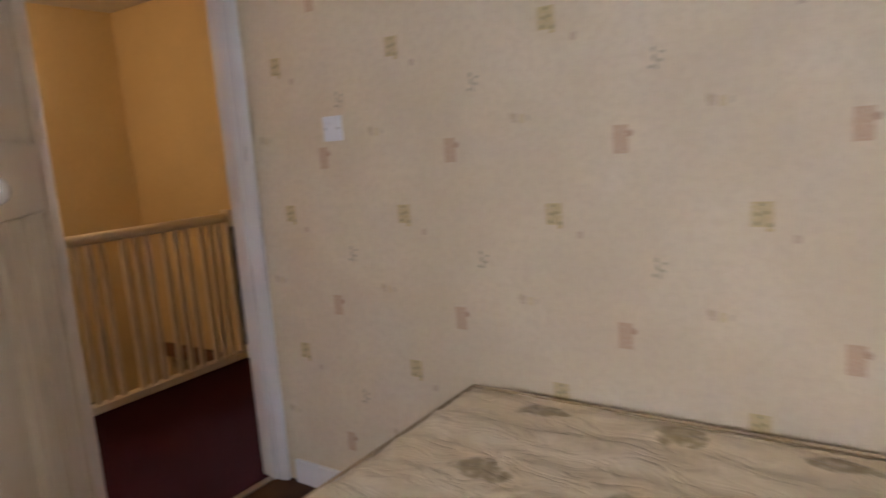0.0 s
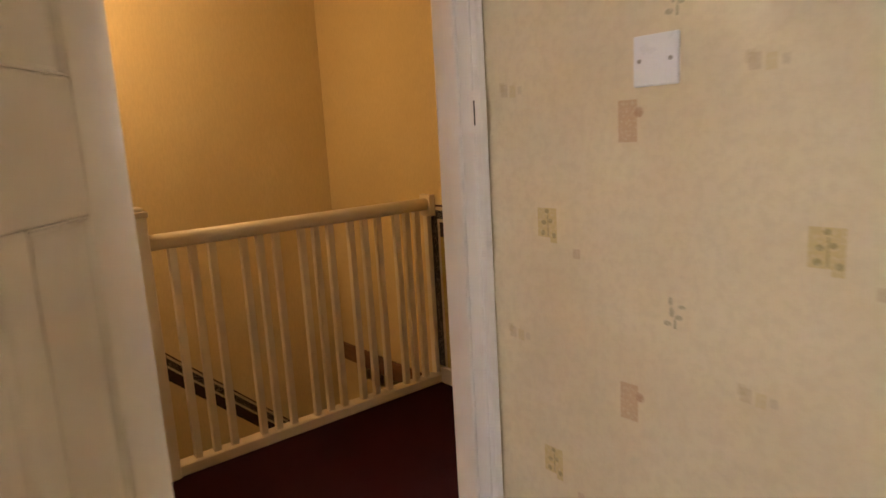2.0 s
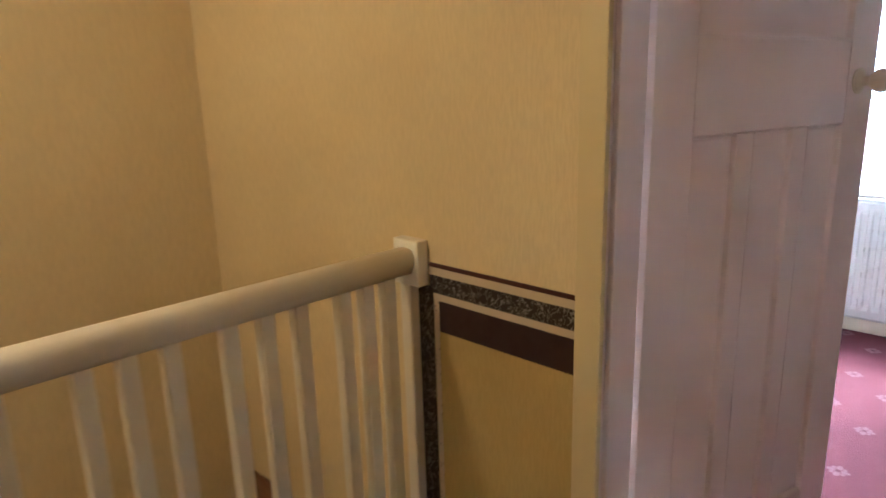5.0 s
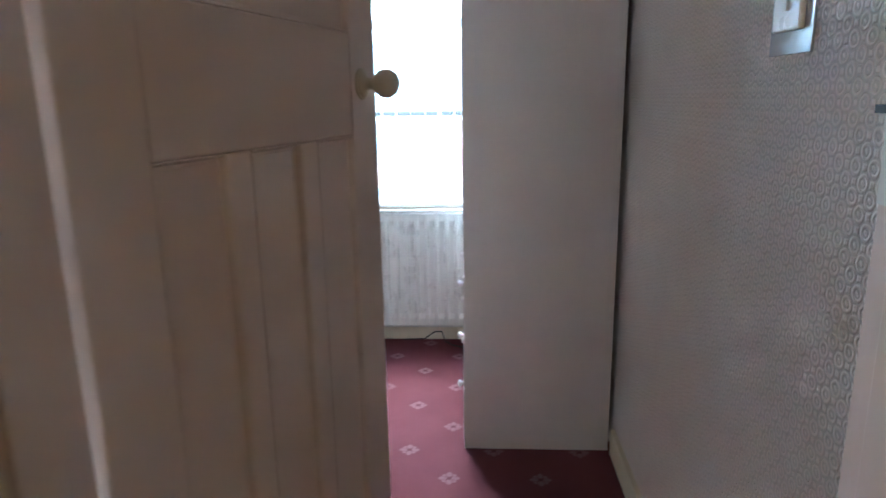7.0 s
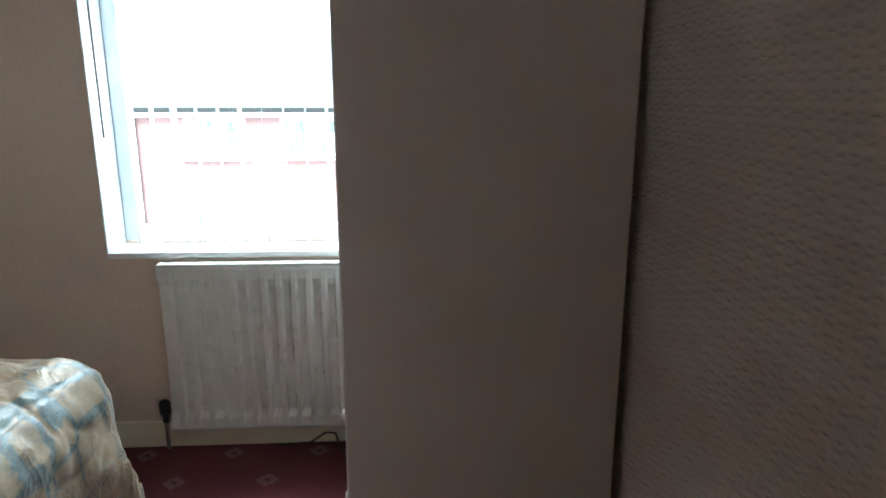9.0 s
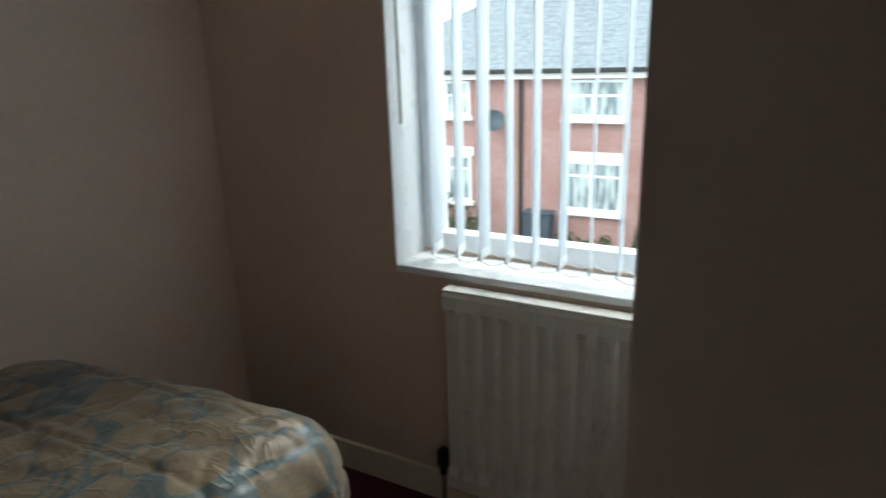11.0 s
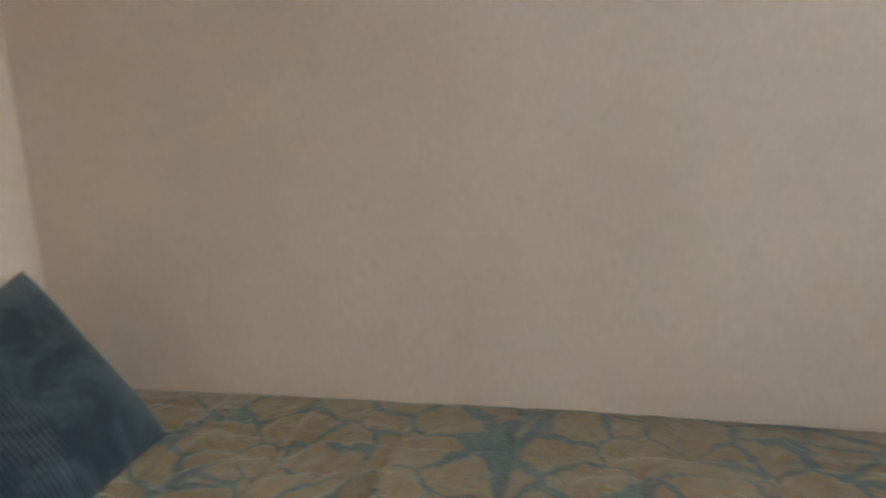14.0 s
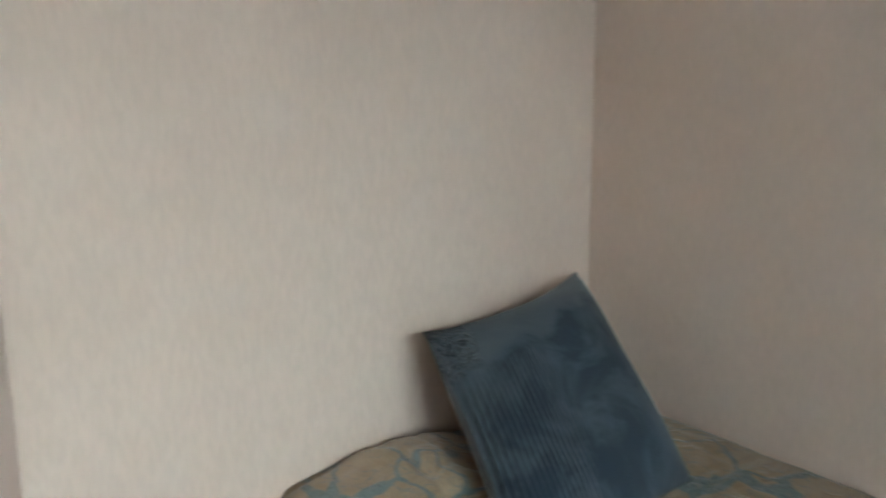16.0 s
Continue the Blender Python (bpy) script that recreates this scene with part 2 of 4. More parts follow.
def brocade():
    """Quilted satin bedspread: large tan petals parted by slate-blue damask veins."""
    k = Nodes("brocade", 0.42)
    p = k.obj()
    n1 = k.noise(p, 7, 3)
    n2 = k.noise(k.scaled(p, (1, -1, 1)), 8, 3)
    warp = k.t.nodes.new("ShaderNodeCombineXYZ")
    x, y, z = k.xyz(p)
    k.set(warp.inputs[0], k.math("ADD", x, k.math("MULTIPLY", k.math("SUBTRACT", n1, 0.5), 0.10)))
    k.set(warp.inputs[1], k.math("ADD", y, k.math("MULTIPLY", k.math("SUBTRACT", n2, 0.5), 0.10)))
    k.set(warp.inputs[2], k.math("MULTIPLY", z, 0.8))
    w = warp.outputs[0]
    vein = k.cells(k.scaled(w, (9.0, 7.5, 8.0)), 1.0, "DISTANCE_TO_EDGE", 0.9)
    width = k.ramp(k.noise(p, 3.2, 3), 0.36, 0.66, 0.01, 0.115)
    fig = k.ramp(k.math("SUBTRACT", vein, width), -0.02, 0.025, 1, 0)
    filled = k.ramp(k.noise(w, 5.5, 2), 0.68, 0.72)
    spray = k.math("MULTIPLY", k.ramp(k.math("ABSOLUTE", k.math("SUBTRACT", k.noise(w, 26, 2, 0.5, 0.6), 0.5)), 0.012, 0.03, 1, 0), 0.45)
    fig = k.most(fig, k.math("MULTIPLY", filled, 0.9), spray)
    fig = k.math("MULTIPLY", fig, k.ramp(k.noise(p, 70, 2), 0.25, 0.55, 0.65, 1.0))
    thread = k.noise(k.scaled(p, (300, 30, 30)), 2.0, 2)
    ground = k.mix(k.ramp(thread, 0.3, 0.7), (0.27, 0.200, 0.128), (0.33, 0.252, 0.168))
    ground = k.mix(k.math("MULTIPLY", k.ramp(k.noise(p, 14, 3, 0.5, 1.5), 0.52, 0.60), 0.4), ground, (0.24, 0.16, 0.085))
    k.colour(k.mix(fig, ground, (0.125, 0.165, 0.175)))
    k.rough(k.math("ADD", k.ramp(thread, 0.3, 0.7, 0.30, 0.46), k.math("MULTIPLY", fig, -0.06)))
    crease = k.noise(k.scaled(p, (7, 13, 9)), 1.0, 2, 0.5, 1.2)
    ridge = k.ramp(k.math("ABSOLUTE", k.math("SUBTRACT", crease, 0.5)), 0.0, 0.055, 1, 0)
    ridge = k.math("MULTIPLY", ridge, k.ramp(k.noise(p, 6, 2), 0.42, 0.6))
    k.bump(ridge, 0.32, 0.008, k.bump(thread, 0.15, 0.001))
    k.b.inputs["Sheen Weight"].default_value = 0.15
    return k.mat


def ticking():
    """Mattress damask: pale beige with tan blotches, quilted in waves."""
    k = Nodes("mattress_ticking", 0.5)
    p = k.pos()
    x, y, z = k.xyz(p)
    per = 0.36
    u = k.math("MULTIPLY", k.math("FRACT", k.math("DIVIDE", k.math("SUBTRACT", x, 2.62 - 2 * per), per)), per)
    v = k.math("MULTIPLY", k.math("FRACT", k.math("DIVIDE", k.math("SUBTRACT", y, -0.32 - 4 * per), per)), per)
    wob = k.math("MULTIPLY", k.math("SUBTRACT", k.noise(p, 16, 3), 0.5), 0.10)
    u, v = k.math("ADD", u, wob), k.math("ADD", v, k.math("MULTIPLY", wob, 0.8))
    blotch = k.most(k.dot(u, v, 0.18, 0.18, 0.062, 0.042), k.dot(u, v, 0.235, 0.165, 0.030, 0.022))
    tone = k.ramp(k.noise(p, 7, 4), 0.35, 0.7)
    base = k.mix(tone, (0.67, 0.56, 0.38), (0.76, 0.65, 0.47))
    base = k.mix(k.math("MULTIPLY", blotch, k.ramp(k.noise(p, 40, 3), 0.25, 0.6, 0.35, 0.75)), base, (0.22, 0.16, 0.06))
    k.colour(base)
    crease = k.noise(k.scaled(p, (7, 11, 7)), 1.0, 3, 0.5, 0.8)
    k.bump(k.math("ABSOLUTE", k.math("SUBTRACT", crease, 0.5)), 0.9, 0.03)
    return k.mat


def velvet():
    """Slate plush: smooth rubbed nap, a ribbed flank and a shaggy corner, laid out on the cushion's own uv."""
    k = Nodes("slate_velvet", 0.85, spec=0.2)
    p = k.obj()
    u, v, _ = k.xyz(k.co.outputs["UV"])
    edge = k.math("MULTIPLY", k.math("SUBTRACT", k.noise(p, 9, 3), 0.5), 0.35)
    rub = k.ramp(k.noise(p, 7, 4, 0.65, 0.6), 0.40, 0.60)
    ribs = k.wave(k.co.outputs["UV"], 13.0, 0.6)
    flank = k.math("MULTIPLY", k.ramp(k.math("ADD", u, edge), 0.52, 0.64), k.ramp(k.math("ADD", v, edge), 0.22, 0.34))
    flank = k.math("MULTIPLY", flank, k.ramp(k.noise(p, 8, 2), 0.30, 0.48, 0.35, 1.0))
    band = k.ramp(k.math("ADD", k.math("ADD", v, k.math("MULTIPLY", u, -0.10)), edge), 0.10, 0.17, 1, 0)
    tuft = k.math("MULTIPLY", k.ramp(k.math("ADD", u, edge), 0.78, 0.86), k.ramp(k.math("SUBTRACT", v, edge), 0.16, 0.26, 1, 0))
    c = k.mix(rub, (0.026, 0.038, 0.052), (0.062, 0.080, 0.096))
    c = k.mix(k.math("MULTIPLY", band, 0.7), c, (0.085, 0.100, 0.112))
    c = k.mix(k.math("MULTIPLY", k.math("MULTIPLY", ribs, flank), 0.55), c, (0.010, 0.016, 0.026))
    shag = k.ramp(k.noise(p, 75, 2, 0.6, 1.5), 0.42, 0.58)
    c = k.mix(k.math("MULTIPLY", k.math("MULTIPLY", tuft, shag), 0.85), c, (0.006, 0.009, 0.014))
    k.colour(c)
    h = k.math("ADD", k.math("MULTIPLY", ribs, flank), k.math("MULTIPLY", k.math("MULTIPLY", tuft, shag), 2.0))
    k.bump(k.math("ADD", h, k.math("MULTIPLY", k.noise(p, 240, 2), 0.3)), 0.7, 0.005)
    k.b.inputs["Sheen Weight"].default_value = 0.26
    k.b.inputs["Sheen Roughness"].default_value = 0.4
    return k.mat


def wood(name, c, c2, rough=0.45):
    k = Nodes(name, rough)
    p = k.pos()
    g = k.noise(k.scaled(p, (3, 30, 30)), 1.6, 5, 0.6, 0.6)
    k.colour(k.mix(k.ramp(g, 0.3, 0.7), c, c2))
    k.bump(g, 0.2, 0.001)
    return k.mat


def brick_far():
    k = Nodes("far_brick", 0.85)
    p = k.pos()
    x, y, z = k.xyz(p)
    n = k.t.nodes.new("ShaderNodeTexBrick")
    cv = k.t.nodes.new("ShaderNodeCombineXYZ")
    k.set(cv.inputs[0], k.math("ADD", x, y))
    k.set(cv.inputs[1], z)
    k.set(n.inputs["Vector"], cv.outputs[0])
    n.inputs["Scale"].default_value = 4.4
    n.inputs["Color1"].default_value = (0.36, 0.205, 0.195, 1)
    n.inputs["Color2"].default_value = (0.30, 0.165, 0.155, 1)
    n.inputs["Mortar"].default_value = (0.40, 0.30, 0.26, 1)
    k.colour(k.mix(k.math("MULTIPLY", k.ramp(k.noise(p, 1.2, 4), 0.4, 0.7), 0.35), n.outputs["Color"], (0.20, 0.07, 0.055)))
    return k.mat


def slate_far():
    k = Nodes("far_slate", 0.7)
    p = k.pos()
    x, y, z = k.xyz(p)
    course = k.ramp(k.math("FRACT", k.math("MULTIPLY", z, 6.5)), 0.0, 0.18, 0.5, 1.0)
    c = k.mix(k.ramp(k.noise(k.scaled(p, (3, 1, 8)), 2, 4), 0.3, 0.7), (0.17, 0.19, 0.21), (0.27, 0.29, 0.31))
    k.colour(k.mix(course, (0.12, 0.13, 0.15), c))
    return k.mat


def glass(name, tint=(0.95, 0.98, 1.0)):
    k = Nodes(name, 0.02)
    k.b.inputs["Transmission Weight"].default_value = 1.0
    k.b.inputs["IOR"].default_value = 1.05
    k.colour(tint)
    return k.mat


def dark_pane():
    k = Nodes("far_window_glass", 0.08)
    p = k.pos()
    k.colour(k.mix(k.ramp(k.noise(k.scaled(p, (6, 1, 1)), 1.2, 3), 0.4, 0.6), (0.16, 0.20, 0.22), (0.45, 0.50, 0.50)))
    return k.mat


MOTIF = wallpaper_motif()
CREAM_WALL = woven_paper("landing_wall_paint", (0.71, 0.57, 0.30), (0.77, 0.63, 0.345))
OCHRE_WALL = woven_paper("ochre_dado_paint", (0.50, 0.36, 0.10), (0.56, 0.41, 0.13))
PINK_WALL = woven_paper("bedroom_wall_paper", (0.69, 0.545, 0.445), (0.75, 0.60, 0.50))
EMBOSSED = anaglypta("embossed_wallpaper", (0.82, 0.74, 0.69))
CEILING = plain("ceiling_paint", (0.80, 0.78, 0.74), 0.8, 0.06)
WHITE_GLOSS = gloss_paint("white_gloss", (0.80, 0.78, 0.76))
CREAM_GLOSS = gloss_paint("cream_gloss", (0.80, 0.73, 0.58))
DOOR_GLOSS = gloss_paint("door_gloss", (0.74, 0.66, 0.55), 0.4)
ROSE_GLOSS = gloss_paint("pinkish_door_gloss", (0.78, 0.65, 0.585), 0.4)
YELLOW_GLOSS = gloss_paint("yellowed_gloss", (0.70, 0.58, 0.30))
MAROON = carpet("maroon_carpet", (0.052, 0.007, 0.013), (0.038, 0.006, 0.010))
PINK_CARPET = carpet("rose_carpet", (0.150, 0.042, 0.048), (0.115, 0.030, 0.036), (0.33, 0.22, 0.22))
BROWN_CARPET = carpet("brown_carpet", (0.15, 0.085, 0.045), (0.05, 0.035, 0.03))
SCROLL = scroll_border("scroll_border")
LACE = lace_border("lace_border")
BLACK_BAND = plain("black_band", (0.034, 0.012, 0.010), 0.6, 0.2)
EDGE_RED = plain("border_edge_red", (0.075, 0.018, 0.014), 0.6, 0.2)
BROWN_TRIM = wood("brown_trim", (0.16, 0.07, 0.03), (0.24, 0.11, 0.05))
PLASTIC = plain("white_plastic", (0.82, 0.82, 0.83), 0.3, 0.04, bump=0)
CERAMIC = plain("white_ceramic", (0.82, 0.80, 0.80), 0.12, 0.03, bump=0)
CREAM_KNOB = plain("cream_knob_paint", (0.70, 0.60, 0.44), 0.3, 0.06, bump=0)
METAL = plain("worn_steel", (0.45, 0.43, 0.40), 0.35, 0.2, metal=1.0)
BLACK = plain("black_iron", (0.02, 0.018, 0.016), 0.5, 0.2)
LAMINATE = plain("pale_laminate", (0.74, 0.69, 0.67), 0.42, 0.05, bump=0.08)
RAD_PAINT = plain("radiator_enamel", (0.78, 0.77, 0.73), 0.3, 0.04, bump=0)
UPVC = plain("white_upvc", (0.84, 0.86, 0.88), 0.3, 0.04, bump=0)
SLAT = plain("blind_fabric", (0.80, 0.83, 0.86), 0.7, 0.05)
_t = SLAT.node_tree
_tr, _mx = _t.nodes.new("ShaderNodeBsdfTranslucent"), _t.nodes.new("ShaderNodeMixShader")
_tr.inputs[0].default_value = (0.85, 0.90, 0.95, 1)
_mx.inputs[0].default_value = 0.55
_out = _t.nodes["Material Output"]
_t.links.new(_t.nodes["Principled BSDF"].outputs[0], _mx.inputs[1])
_t.links.new(_tr.outputs[0], _mx.inputs[2])
_t.links.new(_mx.outputs[0], _out.inputs[0])
BROCADE = brocade()
TICKING = ticking()
PIPING = plain("mattress_piping", (0.48, 0.36, 0.21), 0.7, 0.2)
DIVAN = plain("divan_cloth", (0.52, 0.43, 0.30), 0.8, 0.15)
VELVET = velvet()
CHEST_WOOD = wood("chest_wood", (0.20, 0.075, 0.03), (0.27, 0.11, 0.045), 0.5)
PERSPEX = plain("perspex", (0.52, 0.56, 0.60), 0.12, 0.05, bump=0)
PANE = glass("window_glass")
BRICK, ROOF, FARGLASS = brick_far(), slate_far(), dark_pane()
STONE = plain("painted_stone", (0.78, 0.77, 0.74), 0.7, 0.1)
ASPHALT = plain("asphalt", (0.15, 0.15, 0.155), 0.9, 0.2, 1.5)
PAVING = plain("paving", (0.42, 0.41, 0.39), 0.9, 0.15, 1.5)
HEDGE = plain("hedge_leaf", (0.06, 0.075, 0.035), 0.8, 0.4, 3.0)
BIN = plain("bin_plastic", (0.05, 0.07, 0.09), 0.5, 0.15)
TERRACOTTA = plain("terracotta", (0.42, 0.16, 0.08), 0.8, 0.2)

# ---------------------------------------------------------------- mesh kit


def box(lo, hi, bev=0.0, bm=None):
    bm = bm or bmesh.new()
    made = bmesh.ops.create_cube(bm, size=1.0)["verts"]
    for v in made:
        v.co = Vector([l + (c + 0.5) * (h - l) for l, h, c in zip(lo, hi, v.co)])
    if bev:
        edges = list({e for v in made for e in v.link_edges})
        bmesh.ops.bevel(bm, geom=edges, offset=bev, segments=2, profile=0.5, affect="EDGES")
    return bm


def lathe(profile, n=24, m=None, bm=None):
    """Profile of (radius, height) turned about z, then moved by m."""
    bm = bm or bmesh.new()
    m = m or Matrix.Identity(4)
    rings = []
    for r, h in profile:
        rings.append([bm.verts.new(m @ Vector((r * math.cos(2 * math.pi * i / n), r * math.sin(2 * math.pi * i / n), h))) for i in range(n)] if r > 1e-6 else [bm.verts.new(m @ Vector((0, 0, h)))])
    for a, b in zip(rings, rings[1:]):
        for i in range(n):
            j = (i + 1) % n
            ring = [a[i % len(a)], a[j % len(a)], b[j % len(b)], b[i % len(b)]]
            seen = []
            for v in ring:
                if v not in seen:
                    seen.append(v)
            if len(seen) > 2:
                bm.faces.new(seen)
    return bm


def prism(poly, lo, hi, axis="y", bm=None):
    """A flat outline pushed out from lo to hi along an axis."""
    bm = bm or bmesh.new()

    def at(a, b, c):
        return (a, c, b) if axis == "y" else (c, a, b) if axis == "x" else (a, b, c)
    low = [bm.verts.new(at(a, b, lo)) for a, b in poly]
    top = [bm.verts.new(at(a, b, hi)) for a, b in poly]
    bm.faces.new(low)
    bm.faces.new(top[::-1])
    for i in range(len(poly)):
        j = (i + 1) % len(poly)
        bm.faces.new((low[i], top[i], top[j], low[j]))
    return bm


def tube(points, r, n=10):
    bm = bmesh.new()
    pts = [Vector(p) for p in points]
    rings = []
    for i, p in enumerate(pts):
        d = (pts[min(i + 1, len(pts) - 1)] - pts[max(i - 1, 0)]).normalized()
        s = d.orthogonal().normalized()
        if rings:
            s = (prev - d * prev.dot(d)).normalized()
        prev = s
        c = d.cross(s)
        rings.append([bm.verts.new(p + r * (math.cos(2 * math.pi * k / n) * s + math.sin(2 * math.pi * k / n) * c)) for k in range(n)])
    for a, b in zip(rings, rings[1:]):
        for i in range(n):
            bm.faces.new((a[i], a[(i + 1) % n], b[(i + 1) % n], b[i]))
    bm.faces.new(rings[0][::-1])
    bm.faces.new(rings[-1])
    return bm


def mesh(name, bm, material, smooth=False):
    bmesh.ops.recalc_face_normals(bm, faces=bm.faces)
    data = bpy.data.meshes.new(name)
    bm.to_mesh(data)
    bm.free()
    data.materials.append(material)
    if smooth:
        for f in data.polygons:
            f.use_smooth = True
    return new(name, data)


def part(name, bm, material, parent, label="", smooth=False):
    ob = mesh(name, bm, material, smooth)
    ob.parent = parent
    if label:
        tagged(ob, label)
    return ob


def thing(name, label, category, at=(0, 0, 0), turn=0.0, group=""):
    ob = new(name)
    ob.empty_display_size = 0.1
    ob.matrix_world = pose(*at, 0, 0, turn)
    bpy.context.view_layer.update()
    return tagged(ob, label, category, group)


def structure(name, bm, material, label, category):
    return tagged(mesh(name, bm, material), label, category, kind="structure")


def boxes(*pairs):
    bm = bmesh.new()
    for lo, hi in pairs:
        box(lo, hi, 0, bm)
    return bm

# ---------------------------------------------------------------- plan
XA = 1.54          # room A's wall with the door, room side
XL = 1.42          # the same wall, landing side
YW2, YB = 1.03, 1.18   # wall between landing and room B: both faces
XR = 1.407         # room B's wall beside the door
XW = -0.777        # room B's wall beside the bed
YN = 3.96          # window wall, inner face
XS = -1.02         # stairwell's outer wall
H = 2.42

# walls of room A
structure("wall_north_a", box((XA, 0, 0), (4.6, 0.12, H)), MOTIF, "cream wallpaper with small ochre and terracotta motifs", "wall")
structure("wall_west_a", boxes(((XL, -3.4, 0), (XA, -0.82, H)), ((XL, -0.82, 2.03), (XA, 0.12, H)), ((XL, -0.005, 0), (XA, 0.12, 2.03))), MOTIF, "cream motif wallpaper on wall with the door", "wall")
structure("wall_east_a", box((4.5, -3.4, 0), (4.6, 0, H)), MOTIF, "cream motif wallpaper", "wall")
structure("wall_south_a", boxes(((XA, -3.4, 0), (3.2, -3.3, H)), ((3.9, -3.4, 0), (4.5, -3.3, H)), ((3.2, -3.4, 0), (3.9, -3.3, 1.1)), ((3.2, -3.4, 1.95), (3.9, -3.3, H))), MOTIF, "cream motif wallpaper round a window", "wall")
structure("floor_a", box((XL + 0.06, -3.4, -0.2), (4.6, 0.0, 0.0)), BROWN_CARPET, "dark brown mottled carpet", "floor")
structure("ceiling_a", box((XL + 0.06, -3.4, H), (4.6, 0.12, H + 0.1)), CEILING, "white painted ceiling", "ceiling")
structure("baseboard_a", box((XA + 0.06, -0.018, 0), (4.5, 0, 0.1), 0.004), WHITE_GLOSS, "white gloss skirting board", "baseboard")
# landing and stairwell
structure("floor_landing", boxes(((0.0, -1.9, -0.22), (XL + 0.06, YW2, 0.0))), MAROON, "dark maroon carpet", "floor")
structure("wall_stair_outer", box((XS - 0.12, -2.0, -2.6), (XS, 2.6, H)), CREAM_WALL, "cream painted stairwell wall", "wall")
structure("wall_landing_north", boxes(((XS, YW2, -0.62), (0.464, YB, H)), ((0.464, YW2, 2.03), (1.305, YB, H)), ((1.305, YW2, 0), (XL, YB, H))), CREAM_WALL, "cream painted wall with dado border", "wall")
structure("wall_landing_south", box((XS, -2.0, -2.6), (XL, -1.9, H)), CREAM_WALL, "cream painted wall", "wall")
structure("wall_landing_east", box((XL, 0.12, 0), (XA, YW2 + 0.15, H)), CREAM_WALL, "cream painted wall", "wall")
structure("ceiling_landing", box((XS - 0.12, -2.0, H + 0.002), (XL + 0.06, YB, H + 0.1)), CEILING, "white painted ceiling", "ceiling")
structure("floor_hall", box((XS - 0.12, -2.0, -2.7), (XL, 2.6, -2.6)), MAROON, "dark maroon carpet of the hall below", "floor")
structure("wall_hall_east", box((0.0, -1.9, -2.6), (0.06, 2.6, -0.22)), CREAM_WALL, "cream painted wall of the lower stair", "wall")
structure("wall_hall_north", box((XS, 2.6, -2.6), (0.06, 2.7, -0.2)), CREAM_WALL, "cream painted wall of the lower hall", "wall")
structure("trim_stair_edge", box((XS, YW2 - 0.022, -0.11), (-0.16, YW2, -0.005), 0.003), BROWN_TRIM, "brown stained timber strip on stairwell wall", "trim")
structure("baseboard_landing", box((0.036, YW2 - 0.02, 0), (0.451, YW2, 0.09), 0.004), CREAM_GLOSS, "cream gloss skirting board", "baseboard")
# room B
structure("wall_west_b", box((XW - 0.12, YB, 0), (XW, YN + 0.25, H)), PINK_WALL, "pale pinkish woven wallpaper", "wall")
structure("wall_south_b", boxes(((XW, YB, 0), (0.464, YB + 0.004, H)), ((0.464, YB, 2.03), (1.305, YB + 0.004, H)), ((1.305, YB, 0), (XR, YB + 0.004, H))), PINK_WALL, "pale pinkish woven wallpaper", "wall")
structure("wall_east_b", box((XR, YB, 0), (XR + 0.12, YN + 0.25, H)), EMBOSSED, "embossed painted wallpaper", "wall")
WX0, WX1, WZ0, WZ1 = -0.09, 1.15, 0.76, 2.12
structure("wall_north_b", boxes(((XW, YN, 0), (WX0, YN + 0.25, H)), ((WX1, YN, 0), (XR, YN + 0.25, H)), ((WX0, YN, 0), (WX1, YN + 0.25, WZ0)), ((WX0, YN, WZ1), (WX1, YN + 0.25, H))), PINK_WALL, "pale pinkish wallpaper round a window", "wall")
structure("floor_b", box((XW - 0.1, YW2, -0.2), (XR + 0.1, YN + 0.2, 0.0)), PINK_CARPET, "rose carpet with small cream flowers", "floor")
structure("ceiling_b", box((XW - 0.12, YB, H + 0.002), (XR + 0.12, YN + 0.25, H + 0.1)), CEILING, "white painted ceiling", "ceiling")
structure("baseboard_b", boxes(((XW, YN - 0.016, 0), (0.9, YN, 0.1)), ((XR - 0.016, YB, 0), (XR, 2.78, 0.1))), CREAM_GLOSS, "cream gloss skirting board", "baseboard")

# ---------------------------------------------------------------- doors


def door_frame(name, along, a0, a1, b0, b1, face, material, label, stop_at, stop_deep, stop_out, inner):
    """Lining and architraves of an opening. along: the axis in which the opening is wide; a0..a1 wide, b0..b1 deep."""
    ob = tagged(new(name), label, "door frame", kind="structure")

    def bx(u0, u1, w0, w1, z0, z1):
        return box((u0, w0, z0), (u1, w1, z1), 0.003) if along == "x" else box((w0, u0, z0), (w1, u1, z1), 0.003)
    for u0, u1 in ((a0, a0 + 0.028), (a1 - 0.028, a1)):
        part("jamb", bx(u0, u1, b0 - 0.002, b1 + 0.002, 0, 2.03), inner, ob)
    part("head", bx(a0 + 0.028, a1 - 0.028, b0 - 0.002, b1 + 0.002, 2.0, 2.03), inner, ob)
    for u0, u1 in ((a0 + 0.028, a0 + 0.028 + stop_out), (a1 - 0.028 - stop_out, a1 - 0.028)):
        part("stop", bx(u0, u1, stop_at, stop_at + stop_deep, 0, 2.0), inner, ob)
    for w0, w1, sides in face:
        for u0, u1 in sides:
            part("architrave", bx(u0, u1, w0, w1, 0, 2.09), material, ob)
        part("architrave", bx(sides[0][0], sides[-1][1], w0, w1, 2.092, 2.155), material, ob)
    return ob


